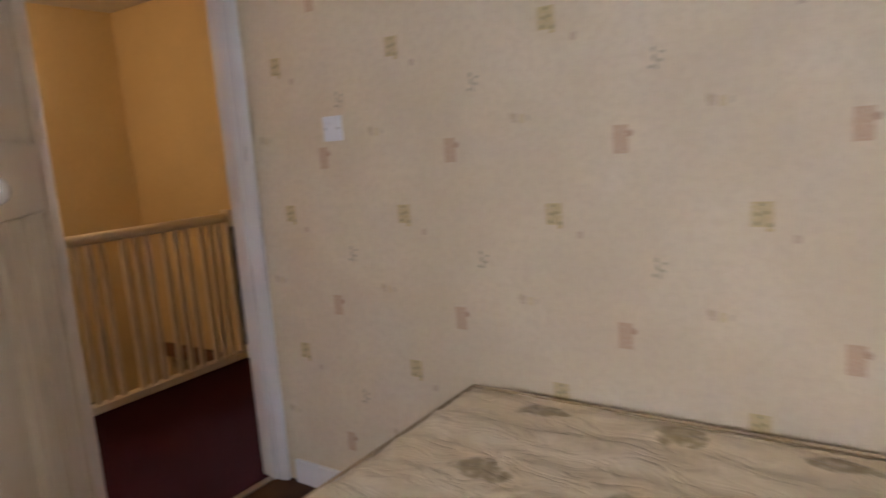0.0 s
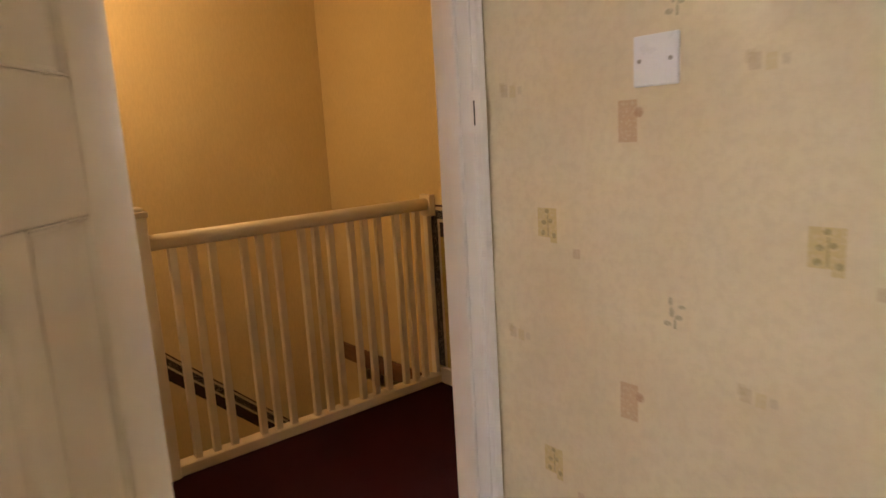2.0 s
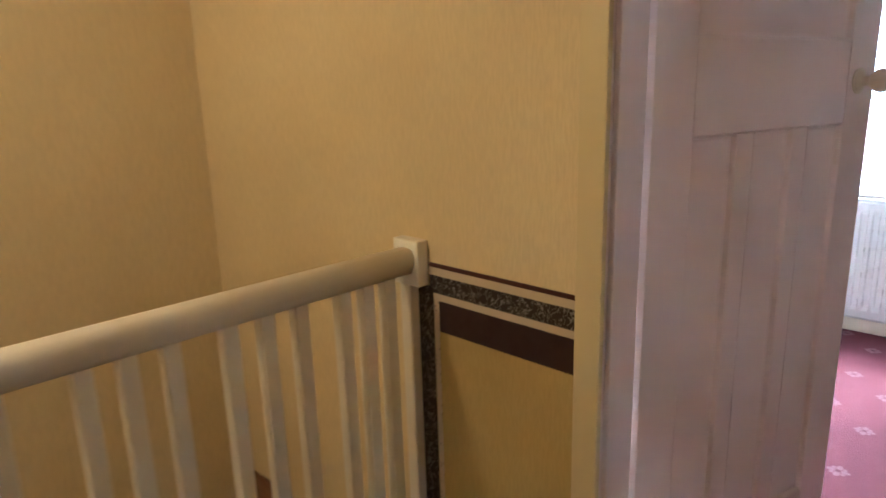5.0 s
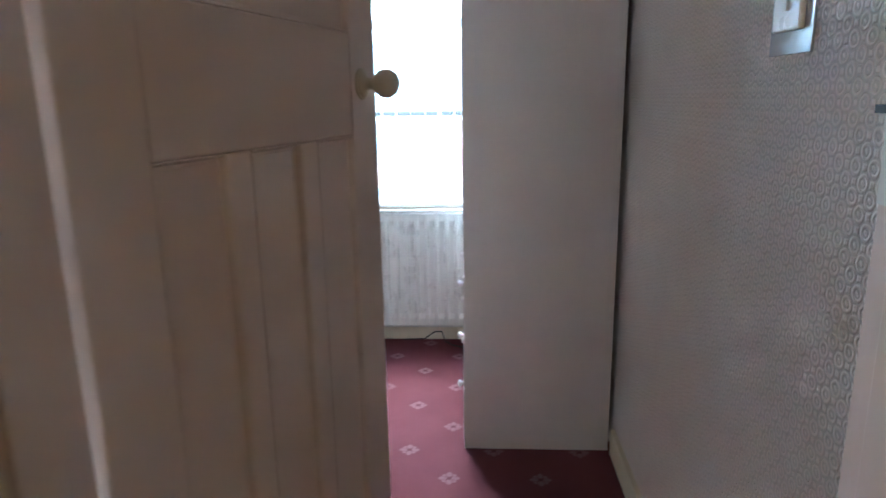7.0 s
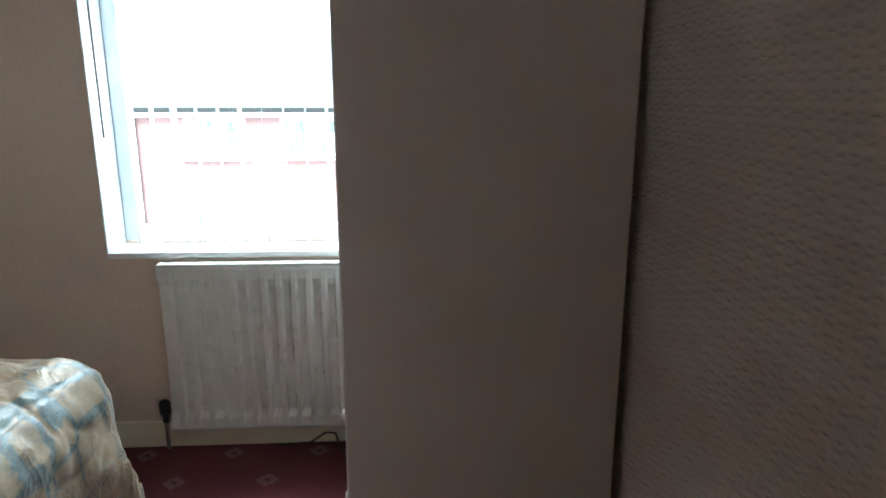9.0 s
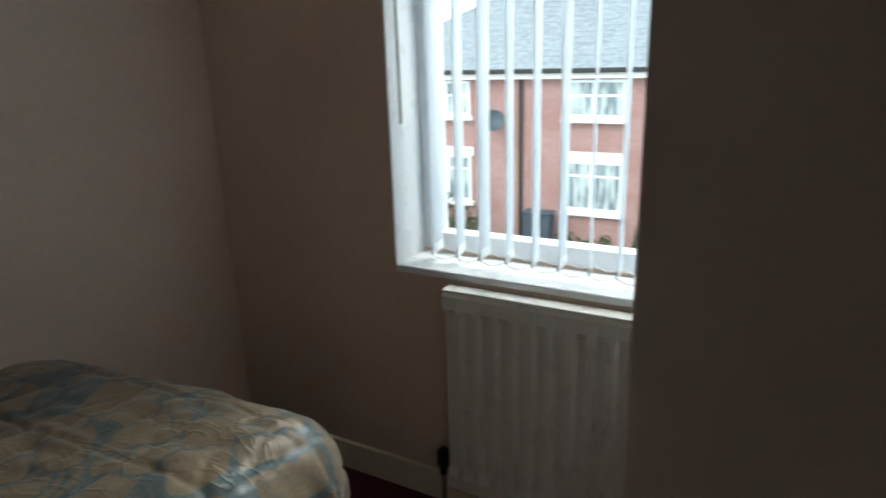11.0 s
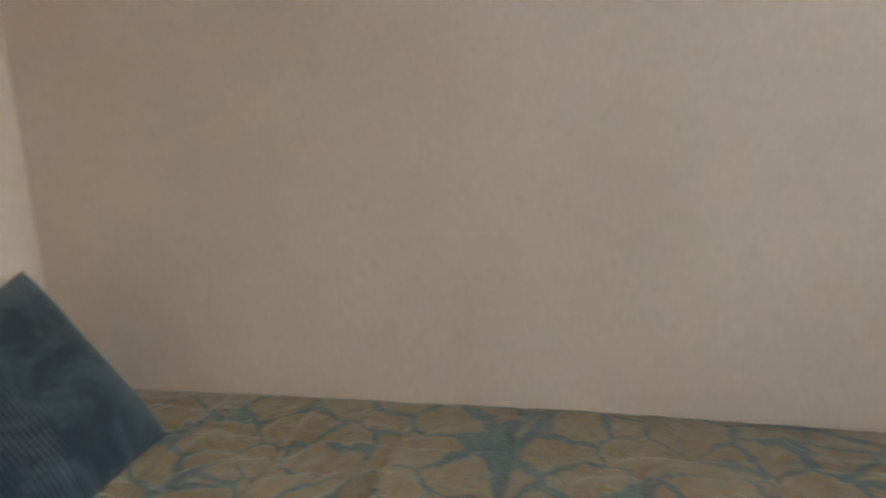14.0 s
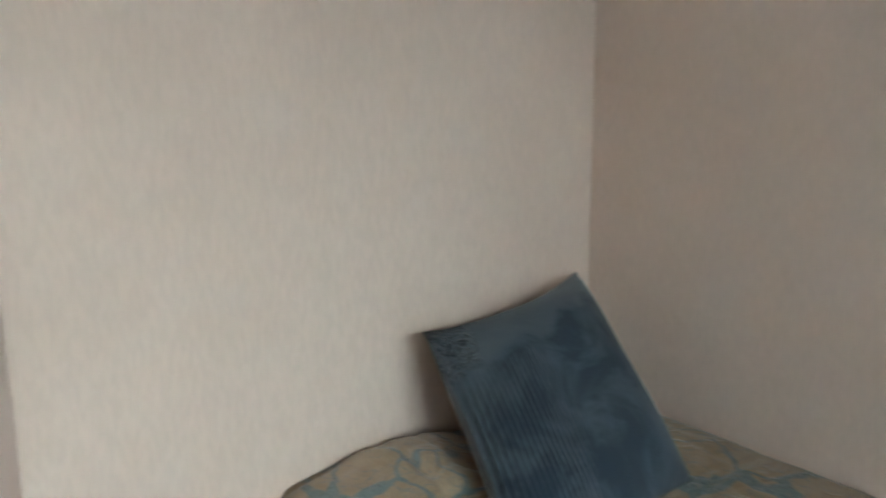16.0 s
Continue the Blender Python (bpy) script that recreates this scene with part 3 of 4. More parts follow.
door_frame("door_frame_a", "y", -0.82, -0.008, XL, XA, ((XL - 0.018, XL - 0.002, ((-0.88, -0.805), (-0.025, 0.05))), (XA + 0.002, XA + 0.018, ((-0.88, -0.805), (-0.03, -0.006)))), WHITE_GLOSS, "white gloss door lining with worn edges", XL + 0.05, 0.035, 0.012, WHITE_GLOSS)
frame_b = door_frame("door_frame_b", "x", 0.464, 1.305, YW2, YB, ((YW2 - 0.018, YW2 - 0.002, ((0.452, 0.508), (1.293, 1.36))), (YB + 0.005, YB + 0.018, ((1.293, 1.355), (1.3555, 1.36)))), YELLOW_GLOSS, "yellowed cream architrave round a pinkish door lining", YW2 + 0.03, 0.075, 0.012, ROSE_GLOSS)

part("bare_patch", box((1.2752, 1.12, 1.205), (1.2767, 1.1805, 1.995)), WHITE_GLOSS, frame_b, "older white paint left bare")
part("bare_patch", box((1.2912, 1.186, 1.207), (1.2927, 1.1985, 2.08)), WHITE_GLOSS, frame_b, "older white paint left bare")
keep_b = thing("latch_keep", "dark metal latch keep on white painted door jamb", "latch", (1.294, 1.2, 1.285))
part("case", boxes(((0.0, 0.0, 0.0), (0.014, 0.034, 0.008)), ((0.0, 0.0, 0.076), (0.014, 0.034, 0.084)), ((0.010, 0.0, 0.008), (0.014, 0.034, 0.076))), BLACK, keep_b)
part("plate", box((-0.001, 0.0, -0.012), (0.020, 0.003, -0.001)), WHITE_GLOSS, keep_b)


def knob_profile(k=1.0):
    return [(0.0, 0.0), (0.027 * k, 0.0), (0.028 * k, 0.004), (0.022 * k, 0.008), (0.013 * k, 0.012), (0.0115 * k, 0.020), (0.013 * k, 0.028), (0.020 * k, 0.034), (0.0265 * k, 0.043), (0.029 * k, 0.053), (0.0275 * k, 0.063), (0.021 * k, 0.073), (0.011 * k, 0.079), (0.0, 0.080)]


def moulding_bm(x0, x1, z0, z1, fy, way):
    """Mitred steep strip round a sunk panel; way points into the leaf."""
    bm = bmesh.new()
    rings = []
    for inset, deep in ((0.0004, 0.0138), (0.0004, 0.0006), (0.002, 0.0008), (0.0045, 0.0055), (0.0065, 0.0115), (0.0105, 0.0128), (0.0125, 0.0138)):
        y = fy + way * deep
        rings.append([bm.verts.new((x, y, z)) for x, z in ((x0 + inset, z0 + inset), (x1 - inset, z0 + inset), (x1 - inset, z1 - inset), (x0 + inset, z1 - inset))])
    for a, b in zip(rings, rings[1:] + rings[:1]):
        for i in range(4):
            bm.faces.new((a[i], a[(i + 1) % 4], b[(i + 1) % 4], b[i]))
    bmesh.ops.recalc_face_normals(bm, faces=bm.faces)
    return bm


def panel_door(name, label, hinge, turn, width, paint, knob_mat, knob_z, rail_lo, rail_hi, knob_in, group=""):
    """A leaf with one wide panel over three tall ones. Local x runs from the hinge to the lock edge, y is the thickness."""
    ob = tagged(new(name), label, "door", group)
    th, hh, z0 = 0.038, 1.985, 0.008
    st, mu = 0.12, 0.058
    pw = (width - 2 * st - 2 * mu) / 3
    part("stile", box((0, 0, z0), (st, th, hh), 0.002), paint, ob)
    part("stile", box((width - st, 0, z0), (width, th, hh), 0.002), paint, ob)
    for a, b in ((z0, 0.22), (rail_lo, rail_hi), (hh - 0.115, hh)):
        part("rail", box((st, 0.0004, a), (width - st, th - 0.0004, b), 0.004), paint, ob)
    for i in (1, 2):
        x = st + i * pw + (i - 1) * mu
        part("muntin", box((x, 0.0004, 0.22), (x + mu, th - 0.0004, rail_lo), 0.004), paint, ob)
    for i in range(3):
        x = st + i * (pw + mu)
        pn = part("panel", box((x, 0.0135, 0.22), (x + pw, th - 0.0135, rail_lo)), paint, ob)
        for fy, way in ((0, 1), (th, -1)):
            part("moulding", moulding_bm(x, x + pw, 0.22, rail_lo, fy, way), paint, pn)
    pn = part("panel", box((st, 0.0135, rail_hi), (width - st, th - 0.0135, hh - 0.115)), paint, ob)
    for fy, way in ((0, 1), (th, -1)):
        part("moulding", moulding_bm(st, width - st, rail_hi, hh - 0.115, fy, way), paint, pn)
    for side in (1, -1):
        m = pose(width - knob_in, th if side > 0 else 0, knob_z, -90 * side, 0, 0)
        kn = part("knob", lathe(knob_profile(), 28, m), knob_mat, ob, "round ball door knob", True)
        part("rose", lathe([(0, 0), (0.031, 0), (0.031, 0.003), (0.024, 0.006), (0, 0.006)], 28, m), knob_mat, kn)
    ed = part("latch_plate", box((width - 0.0005, 0.008, knob_z - 0.05), (width + 0.002, th - 0.008, knob_z + 0.05), 0.001), paint, ob)
    part("latch_bolt", box((width + 0.001, 0.013, knob_z - 0.013), (width + 0.008, th - 0.013, knob_z + 0.011), 0.002), BLACK, ed)
    for z in (0.25, 1.72):
        part("hinge", lathe([(0, 0), (0.007, 0), (0.007, 0.09), (0, 0.09)], 12, pose(-0.004, th if name == "door_b" else 0, z)), paint, ob)
    ob.matrix_world = pose(hinge[0], hinge[1], 0, 0, 0, turn)
    return ob


door_a = panel_door("door_a", "open cream gloss panelled door with white ball knob", (1.566, -0.795), -38.3, 0.762, DOOR_GLOSS, CERAMIC, 1.308, 1.235, 1.41, 0.085)
lock = part("rim_lock", prism([(0, -0.075), (0.03, -0.075), (0.04, -0.06), (0.04, -0.045), (0.055, -0.035), (0.055, 0.035), (0.04, 0.045), (0.04, 0.06), (0.03, 0.075), (0, 0.075)], -0.016, -0.0005), WHITE_GLOSS, door_a, "white painted rim latch")
lock.matrix_parent_inverse = Matrix.Identity(4)
lock.matrix_basis = pose(0.762 - 0.055, 0, 1.308)
chip = part("paint_chip", prism([(0, -0.03), (0.006, -0.025), (0.004, 0.0), (0.008, 0.012), (0.003, 0.03), (0, 0.028)], 0.0383, 0.0388), BLACK, door_a, "chipped paint on the edge")
chip.matrix_basis = pose(0.754, 0, 1.17)
door_b = panel_door("door_b", "open cream painted panelled door with cream ball knob", (0.497, 1.198), 76.0, 0.80, ROSE_GLOSS, CREAM_KNOB, 1.335, 1.235, 1.43, 0.072)

keep = thing("latch_keep", "white painted metal latch keep on door jamb", "latch", (XA + 0.004, -0.032, 1.31))
part("case", boxes(((0.0, -0.018, 0.0), (0.040, 0.0, 0.012)), ((0.0, -0.018, 0.078), (0.040, 0.0, 0.09)), ((0.022, -0.018, 0.012), (0.040, 0.0, 0.078)), ((0.0, -0.004, 0.012), (0.022, 0.0, 0.078))), WHITE_GLOSS, keep)
part("slot", box((0.006, -0.0075, 0.016), (0.016, -0.0042, 0.070)), BLACK, keep, "dark slot of the keep")

# ---------------------------------------------------------------- room A
sw = thing("light_switch", "white square plastic light switch on patterned wallpaper", "light switch", (1.979, 0, 1.416))
part("plate", box((-0.043, -0.009, -0.043), (0.043, 0, 0.043), 0.003), PLASTIC, sw)
part("rocker", box((-0.007, -0.012, -0.013), (0.007, -0.009, 0.013), 0.0012), PLASTIC, sw)
for s in (-1, 1):
    part("screw", lathe([(0, 0), (0.004, 0), (0.004, 0.001), (0, 0.001)], 10, pose(s * 0.03, -0.009, 0, 90, 0, 0)), METAL, sw)

MZ = 0.585
bed_a = thing("bed_base", "beige cloth divan base under a bare mattress", "bed", (3.45, -0.445, 0))
part("divan", box((-0.93, -0.39, 0.06), (0.94, 0.39, 0.36), 0.02), DIVAN, bed_a)
for x in (-0.85, 0.85):
    for y in (-0.36, 0.36):
        part("foot", lathe([(0, 0), (0.025, 0), (0.02, 0.06), (0, 0.06)], 14, pose(x, y, 0)), BLACK, bed_a)
mat_a = thing("mattress", "bare beige quilted mattress with tan floral blotches and corded edge", "mattress", (3.45, -0.445, 0.36))


def mattress_bm(lx, ly, h):
    bm = bmesh.new()
    nx, ny = 110, 60
    rows = []
    for j in range(ny + 1):
        row = []
        for i in range(nx + 1):
            x, y = -lx + 2 * lx * i / nx, -ly + 2 * ly * j / ny
            e = min(lx - abs(x), ly - abs(y))
            puff = 0.5 + 0.5 * math.cos(2 * math.pi * (y / 0.155 + 0.12 * math.sin(x * 7)))
            z = h - 0.012 - 0.009 * (1 - puff) ** 2 + 0.010 * noise.noise((x * 5, y * 9, 3)) + 0.005 * noise.noise((x * 14, y * 30, 1)) + (0.010 * min(1, e / 0.06))
            row.append(bm.verts.new((x, y, z)))
        rows.append(row)
    for j in range(ny):
        for i in range(nx):
            bm.faces.new((rows[j][i], rows[j][i + 1], rows[j + 1][i + 1], rows[j + 1][i]))
    return bm


part("quilted_top", mattress_bm(0.935, 0.40, MZ - 0.36), TICKING, mat_a, smooth=True)
part("side", box((-0.935, -0.40, 0.0), (0.935, 0.40, MZ - 0.36 - 0.016), 0.012), TICKING, mat_a)
for z in (0.012, MZ - 0.372):
    r = 0.005
    loop = [(-0.937, -0.402, z), (0.937, -0.402, z), (0.937, 0.402, z), (-0.937, 0.402, z), (-0.937, -0.402, z)]
    part("piping", tube(loop, r), PIPING, mat_a, "brown corded edge")
strip_a = thing("threshold_strip", "worn brass threshold strip in the doorway", "threshold strip", (XL + 0.06, -0.41, 0))
part("bar", box((-0.018, -0.375, 0.0), (0.018, 0.375, 0.007), 0.003), METAL, strip_a)
chest = thing("bedside_chest", "brown stained wooden chest behind the open door", "chest", (1.80, -1.56, 0))
part("body", box((-0.24, -0.48, 0.04), (0.12, 0.33, 0.71), 0.008), CHEST_WOOD, chest)
part("top", box((-0.25, -0.50, 0.71), (0.14, 0.35, 0.735), 0.006), CHEST_WOOD, chest)
for z in (0.10, 0.40):
    d = part("drawer", box((0.122, -0.45, z), (0.136, 0.30, z + 0.22), 0.004), CHEST_WOOD, chest)
    part("knob", lathe([(0, 0), (0.012, 0), (0.016, 0.02), (0, 0.026)], 14, pose(0.136, -0.07, z + 0.11, 0, 90, 0)), CHEST_WOOD, d)
part("plinth", box((-0.23, -0.46, 0), (0.10, 0.31, 0.04)), CHEST_WOOD, chest)


def window(name, label, axis_y, x0, x1, z0, z1, inward, transom):
    """A white plastic window standing in a wall that runs along x."""
    ob = tagged(new(name), label, "window", kind="structure")
    y0, y1 = axis_y, axis_y + 0.06
    for a, b in ((x0, x0 + 0.055), (x1 - 0.055, x1)):
        part("window_frame", box((a, y0, z0), (b, y1, z1), 0.004), UPVC, ob)
    for a, b in ((z0, z0 + 0.055), (transom, transom + 0.05), (z1 - 0.055, z1)):
        part("window_frame", box((x0 + 0.055, y0 + 0.001, a), (x1 - 0.055, y1 - 0.001, b), 0.004), UPVC, ob)
    for a, b in ((z0 + 0.055, transom), (transom + 0.05, z1 - 0.055)):
        g = part("pane", box((x0 + 0.055, y0 + 0.025, a), (x1 - 0.055, y0 + 0.031, b)), PANE, ob)
        g.visible_shadow = False
    return ob


window("window_a", "white framed bedroom window", -3.38, 3.2, 3.9, 1.1, 1.95, 1, 1.65)

# ---------------------------------------------------------------- landing
rail = thing("banister", "cream painted banister with square balusters round the stairwell", "banister", (0, 0, 0))
BY0, BY1 = -0.36, YW2


def rail_profile():
    return [(-0.022, 0.0), (0.022, 0.0), (0.026, 0.012), (0.034, 0.026), (0.034, 0.046), (0.026, 0.060), (0.012, 0.066), (-0.012, 0.066), (-0.026, 0.060), (-0.034, 0.046), (-0.034, 0.026), (-0.026, 0.012)]


handrail = part("handrail", prism([(x * 0.92, 0.932 + z * 0.90) for x, z in rail_profile()], BY0 + 0.0, BY1 - 0.03), CREAM_GLOSS, rail, smooth=True)
for f in handrail.data.polygons:
    f.use_smooth = len(f.vertices) < 5
part("base_rail", box((-0.035, BY0 - 0.04, 0.0), (0.035, BY1, 0.045), 0.004), CREAM_GLOSS, rail)
part("newel_post", box((-0.045, BY0 - 0.085, -0.2), (0.045, BY0 + 0.005, 1.065), 0.004), CREAM_GLOSS, rail)
cap = part("newel_cap", box((-0.052, BY0 - 0.092, 1.065), (0.052, BY0 + 0.012, 1.087), 0.005), CREAM_GLOSS, rail)
part("cap_top", box((-0.038, BY0 - 0.078, 1.087), (0.038, BY0 - 0.002, 1.103), 0.006), CREAM_GLOSS, cap)
part("half_newel", box((-0.042, BY1 - 0.034, 0.90), (0.042, BY1, 1.01), 0.004), CREAM_GLOSS, rail)
part("wall_post", box((-0.030, BY1 - 0.028, 0.045), (0.006, BY1, 0.90), 0.003), CREAM_GLOSS, rail)
for y in (-0.269, -0.190, -0.112, 0.022, 0.094, 0.168, 0.291, 0.361, 0.435, 0.545, 0.622, 0.700, 0.808, 0.872, 0.935):
    part("baluster", box((-0.015, y - 0.015, 0.045), (0.015, y + 0.015, 0.936), 0.002), CREAM_GLOSS, rail)


def border(name, label, run, face, flip=1):
    """Printed dado border: strips of lace and scroll along a line of (a, z) points on a wall. face(a0, a1, z.., d) makes the solids."""
    ob = thing(name, label, "wallpaper border")
    for nm, mat, hi, lo, d in (("edge_line", EDGE_RED, 0.0, -0.010, 0.0026), ("lace_strip", LACE, -0.010, -0.029, 0.0022), ("scroll_strip", SCROLL, -0.029, -0.072, 0.0024),
                               ("lace_strip", LACE, -0.072, -0.089, 0.0022), ("dark_band", BLACK_BAND, -0.089, -0.164, 0.0026)):
        poly = [(a, z + hi) for a, z in run] + [(a, z + lo) for a, z in reversed(run)]
        part(nm, face(poly, d), mat, ob)
    return ob


border("dado_border", "black and cream scrolled paper border on landing wall", [(0.046, 0.957), (0.451, 0.957)], lambda poly, d: prism(poly, YW2 - d, YW2, "y"))
border("dado_border", "black and cream scrolled paper border beside door", [(1.362, 0.956), (1.419, 0.956)], lambda poly, d: prism(poly, YW2 - d, YW2, "y"))
border("dado_border", "black and cream scrolled paper border sloping down with stairs", [(-1.85, 0.62), (-0.60, 0.365), (-0.10, 0.225), (0.72, -0.53), (1.9, -1.63)], lambda poly, d: prism(poly, XS, XS + d, "x"))
strip = thing("border_strip", "upright scrolled paper border beside the banister", "wallpaper border")
part("scroll_strip", box((0.008, YW2 - 0.0034, 0.09), (0.058, YW2 - 0.0028, 0.9)), SCROLL, strip)
part("lace_strip", box((0.059, YW2 - 0.0034, 0.09), (0.076, YW2 - 0.0028, 0.884)), LACE, strip)
structure("trim_dado_panel", boxes(((0.046, YW2 - 0.0018, 0.09), (0.451, YW2, 0.795)), ((1.362, YW2 - 0.0018, 0), (1.419, YW2, 0.80)), ((XL - 0.0018, 0.06, 0), (XL, YW2, 0.80))), OCHRE_WALL, "ochre painted lower wall", "wall")
border("dado_border", "black and cream scrolled paper border on side wall", [(0.06, 0.956), (YW2 - 0.003, 0.956)], lambda poly, d: prism(poly, XL - d, XL, "x"))

stairs = thing("staircase", "maroon carpeted winding staircase with painted risers", "staircase")
z = 0.0
for i in range(4):
    z -= 0.185
    part("step", box((-0.24 * (i + 1), -1.9, z - 0.2), (-0.24 * i - 0.001, -0.45, z), 0.012), MAROON, stairs)
part("quarter_landing", box((XS, -1.9, -0.98), (-0.961, -0.45, -0.74), 0.01), MAROON, stairs)
for i in range(9):
    z -= 0.19
    part("step", box((XS, -0.449 + 0.21 * i, z - 0.25), (-0.05, -0.449 + 0.21 * (i + 1), z), 0.012), MAROON, stairs)
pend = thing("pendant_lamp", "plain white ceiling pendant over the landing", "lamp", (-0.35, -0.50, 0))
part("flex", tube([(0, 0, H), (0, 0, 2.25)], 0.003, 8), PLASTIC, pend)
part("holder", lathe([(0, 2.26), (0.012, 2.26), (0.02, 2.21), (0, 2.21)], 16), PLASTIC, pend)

# ---------------------------------------------------------------- room B
window("window_b", "white plastic window looking over the street", 4.12, WX0 + 0.004, WX1 - 0.004, WZ0 + 0.012, WZ1 - 0.004, -1, 1.66)
sill = thing("window_sill", "white painted window sill with thin front edge", "sill", (0, 0, 0))
part("board", box((WX0 + 0.004, YN - 0.008, WZ0 - 0.018), (WX1 - 0.004, 4.118, WZ0 + 0.004), 0.005), UPVC, sill)
reveal = structure("trim_reveal", boxes(((WX0, YN - 0.001, WZ0), (WX0 + 0.004, 4.118, WZ1)), ((WX1 - 0.004, YN - 0.001, WZ0), (WX1, 4.118, WZ1)), ((WX0 + 0.004, YN - 0.001, WZ1 - 0.004), (WX1 - 0.004, 4.118, WZ1))), UPVC, "white painted window reveal", "trim")
blind = thing("vertical_blind", "white fabric vertical blind, slats turned open", "blind", (0, 4.045, 0))
part("head_rail", box((WX0 + 0.01, -0.02, WZ1 - 0.05), (WX1 - 0.01, 0.02, WZ1 - 0.012), 0.004), UPVC, blind)
for i in range(15):
    x = 0.005 + 0.077 * i
    bm = box((-0.044, -0.0006, WZ0 + 0.035), (0.044, 0.0006, WZ1 - 0.055))
    bmesh.ops.transform(bm, matrix=Matrix.Translation((x, 0, 0)) @ Matrix.Rotation(radians(98 + 4 * math.sin(i * 2.3)), 4, "Z"), verts=bm.verts)
    s = part("slat", bm, SLAT, blind)
    bm = box((-0.043, -0.003, WZ0 + 0.03), (0.043, 0.003, WZ0 + 0.055), 0.001)
    bmesh.ops.transform(bm, matrix=Matrix.Translation((x, 0, 0)) @ Matrix.Rotation(radians(98 + 4 * math.sin(i * 2.3)), 4, "Z"), verts=bm.verts)
    part("weight", bm, UPVC, s)
for dy in (-0.04, 0.04):
    pts = []
    for i in range(14):
        x = 0.005 + 0.077 * i
        for k in range(6):
            f = k / 6
            pts.append((x + 0.077 * f, dy, WZ0 + 0.036 - 0.014 * 4 * f * (1 - f)))
    part("bead_chain", tube(pts, 0.0014, 6), UPVC, blind)
part("wand", tube([(WX0 + 0.03, -0.07, 1.95), (WX0 + 0.032, -0.072, 1.17)], 0.004, 8), METAL, blind, "grey control wand")


def radiator():
    ob = thing("radiator", "white enamelled panel radiator under the window", "radiator", (0.095, 3.90, 0.083))
    w, h = 1.0, 0.64
    bm = bmesh.new()
    pitch = 0.0535
    cols = []
    n = int(w / pitch)
    xs = []
    for i in range(n):
        for f, d in ((0.0, 0), (0.22, 0), (0.36, 1), (0.64, 1), (0.78, 0)):
            xs.append((0.02 + (i + f) * pitch, d))
    xs.append((w - 0.005, 0))
    zs = [0, 0.012, 0.05, 0.075] + [0.1 + (h - 0.2) * i / 4 for i in range(5)] + [h - 0.075, h - 0.05, h - 0.012, h]
    for x, d in [(0, 0)] + xs + [(w, 0)]:
        col = []
        for z in zs:
            f = min(1, max(0, (min(z, h - z) - 0.045) / 0.03))
            y = 0.0 if min(z, h - z) > 0.002 else 0.008
            col.append(bm.verts.new((x, y - 0.0 + 0.019 * (1 - d) * f, z)))
        cols.append(col)
    for a, b in zip(cols, cols[1:]):
        for i in range(len(zs) - 1):
            bm.faces.new((a[i], b[i], b[i + 1], a[i + 1]))
    part("ribbed_panel", bm, RAD_PAINT, ob)
    part("back_panel", box((0.002, 0.021, 0.003), (w - 0.002, 0.05, h - 0.003), 0.003), RAD_PAINT, ob)
    part("top_grille", box((0.0, 0.002, h), (w, 0.05, h + 0.008), 0.002), RAD_PAINT, ob)
    v = part("valve", lathe([(0, 0), (0.012, 0), (0.012, 0.03), (0.019, 0.032), (0.019, 0.075), (0.014, 0.085), (0, 0.085)], 16, pose(-0.03, 0.03, 0.03)), BLACK, ob, "dark valve", True)
    part("pipe", tube([(-0.03, 0.03, -0.083), (-0.03, 0.03, 0.04), (0.01, 0.03, 0.045)], 0.0075), METAL, v)
    return ob


radiator()

cable = thing("cable", "thin black cable on carpet under the radiator", "cable", (0, 0, 0))
part("lead", tube([(0.83, 3.80, 0.006), (0.76, 3.84, 0.006), (0.72, 3.86, 0.02), (0.70, 3.90, 0.06), (0.66, 3.925, 0.05), (0.60, 3.93, 0.006), (0.48, 3.92, 0.006)], 0.004, 8), BLACK, cable)

ward = thing("wardrobe", "tall pale laminate wardrobe with drawers, plain side panel", "wardrobe", (0.852, 2.80, 0))
WD, WL_, WH = 0.532, 1.0, 2.2
part("side_panel", box((0, 0, 0.0), (WD + 0.004, 0.018, WH), 0.0015), LAMINATE, ward)
part("side_panel", box((0, WL_ - 0.018, 0.0), (WD, WL_, WH), 0.0015), LAMINATE, ward)
part("back_panel", box((WD - 0.008, 0.018, 0.02), (WD, WL_ - 0.018, WH - 0.02)), LAMINATE, ward)
# added filler: stops window light so the gap along the wall stays dark
part("gap_light_block", box((WD, 0.6, 0.02), (WD + 0.021, WL_, WH)), BLACK, ward, "black strip added behind the carcass to keep the wall gap dark")
part("top_panel", box((0.004, 0.018, WH - 0.02), (WD - 0.008, WL_ - 0.018, WH)), LAMINATE, ward)
part("base_panel", box((0.004, 0.018, 0.02), (WD - 0.008, WL_ - 0.018, 0.05)), LAMINATE, ward)
for i, (za, zb) in enumerate(((0.03, 0.23), (0.24, 0.44), (0.45, 0.67))):
    for y0, y1 in ((0.02, WL_ / 2 - 0.003), (WL_ / 2 + 0.003, WL_ - 0.02)):
        d = part("drawer", box((-0.004, y0, za), (0.012, y1, zb), 0.002), LAMINATE, ward)
        part("knob", lathe([(0, 0), (0.008, 0), (0.007, 0.012), (0.014, 0.02), (0.012, 0.028), (0, 0.03)], 16, pose(-0.004, (y0 + y1) / 2, (za + zb) / 2 + 0.02, 0, -90, 0)), CERAMIC, d, "small white knob", True)
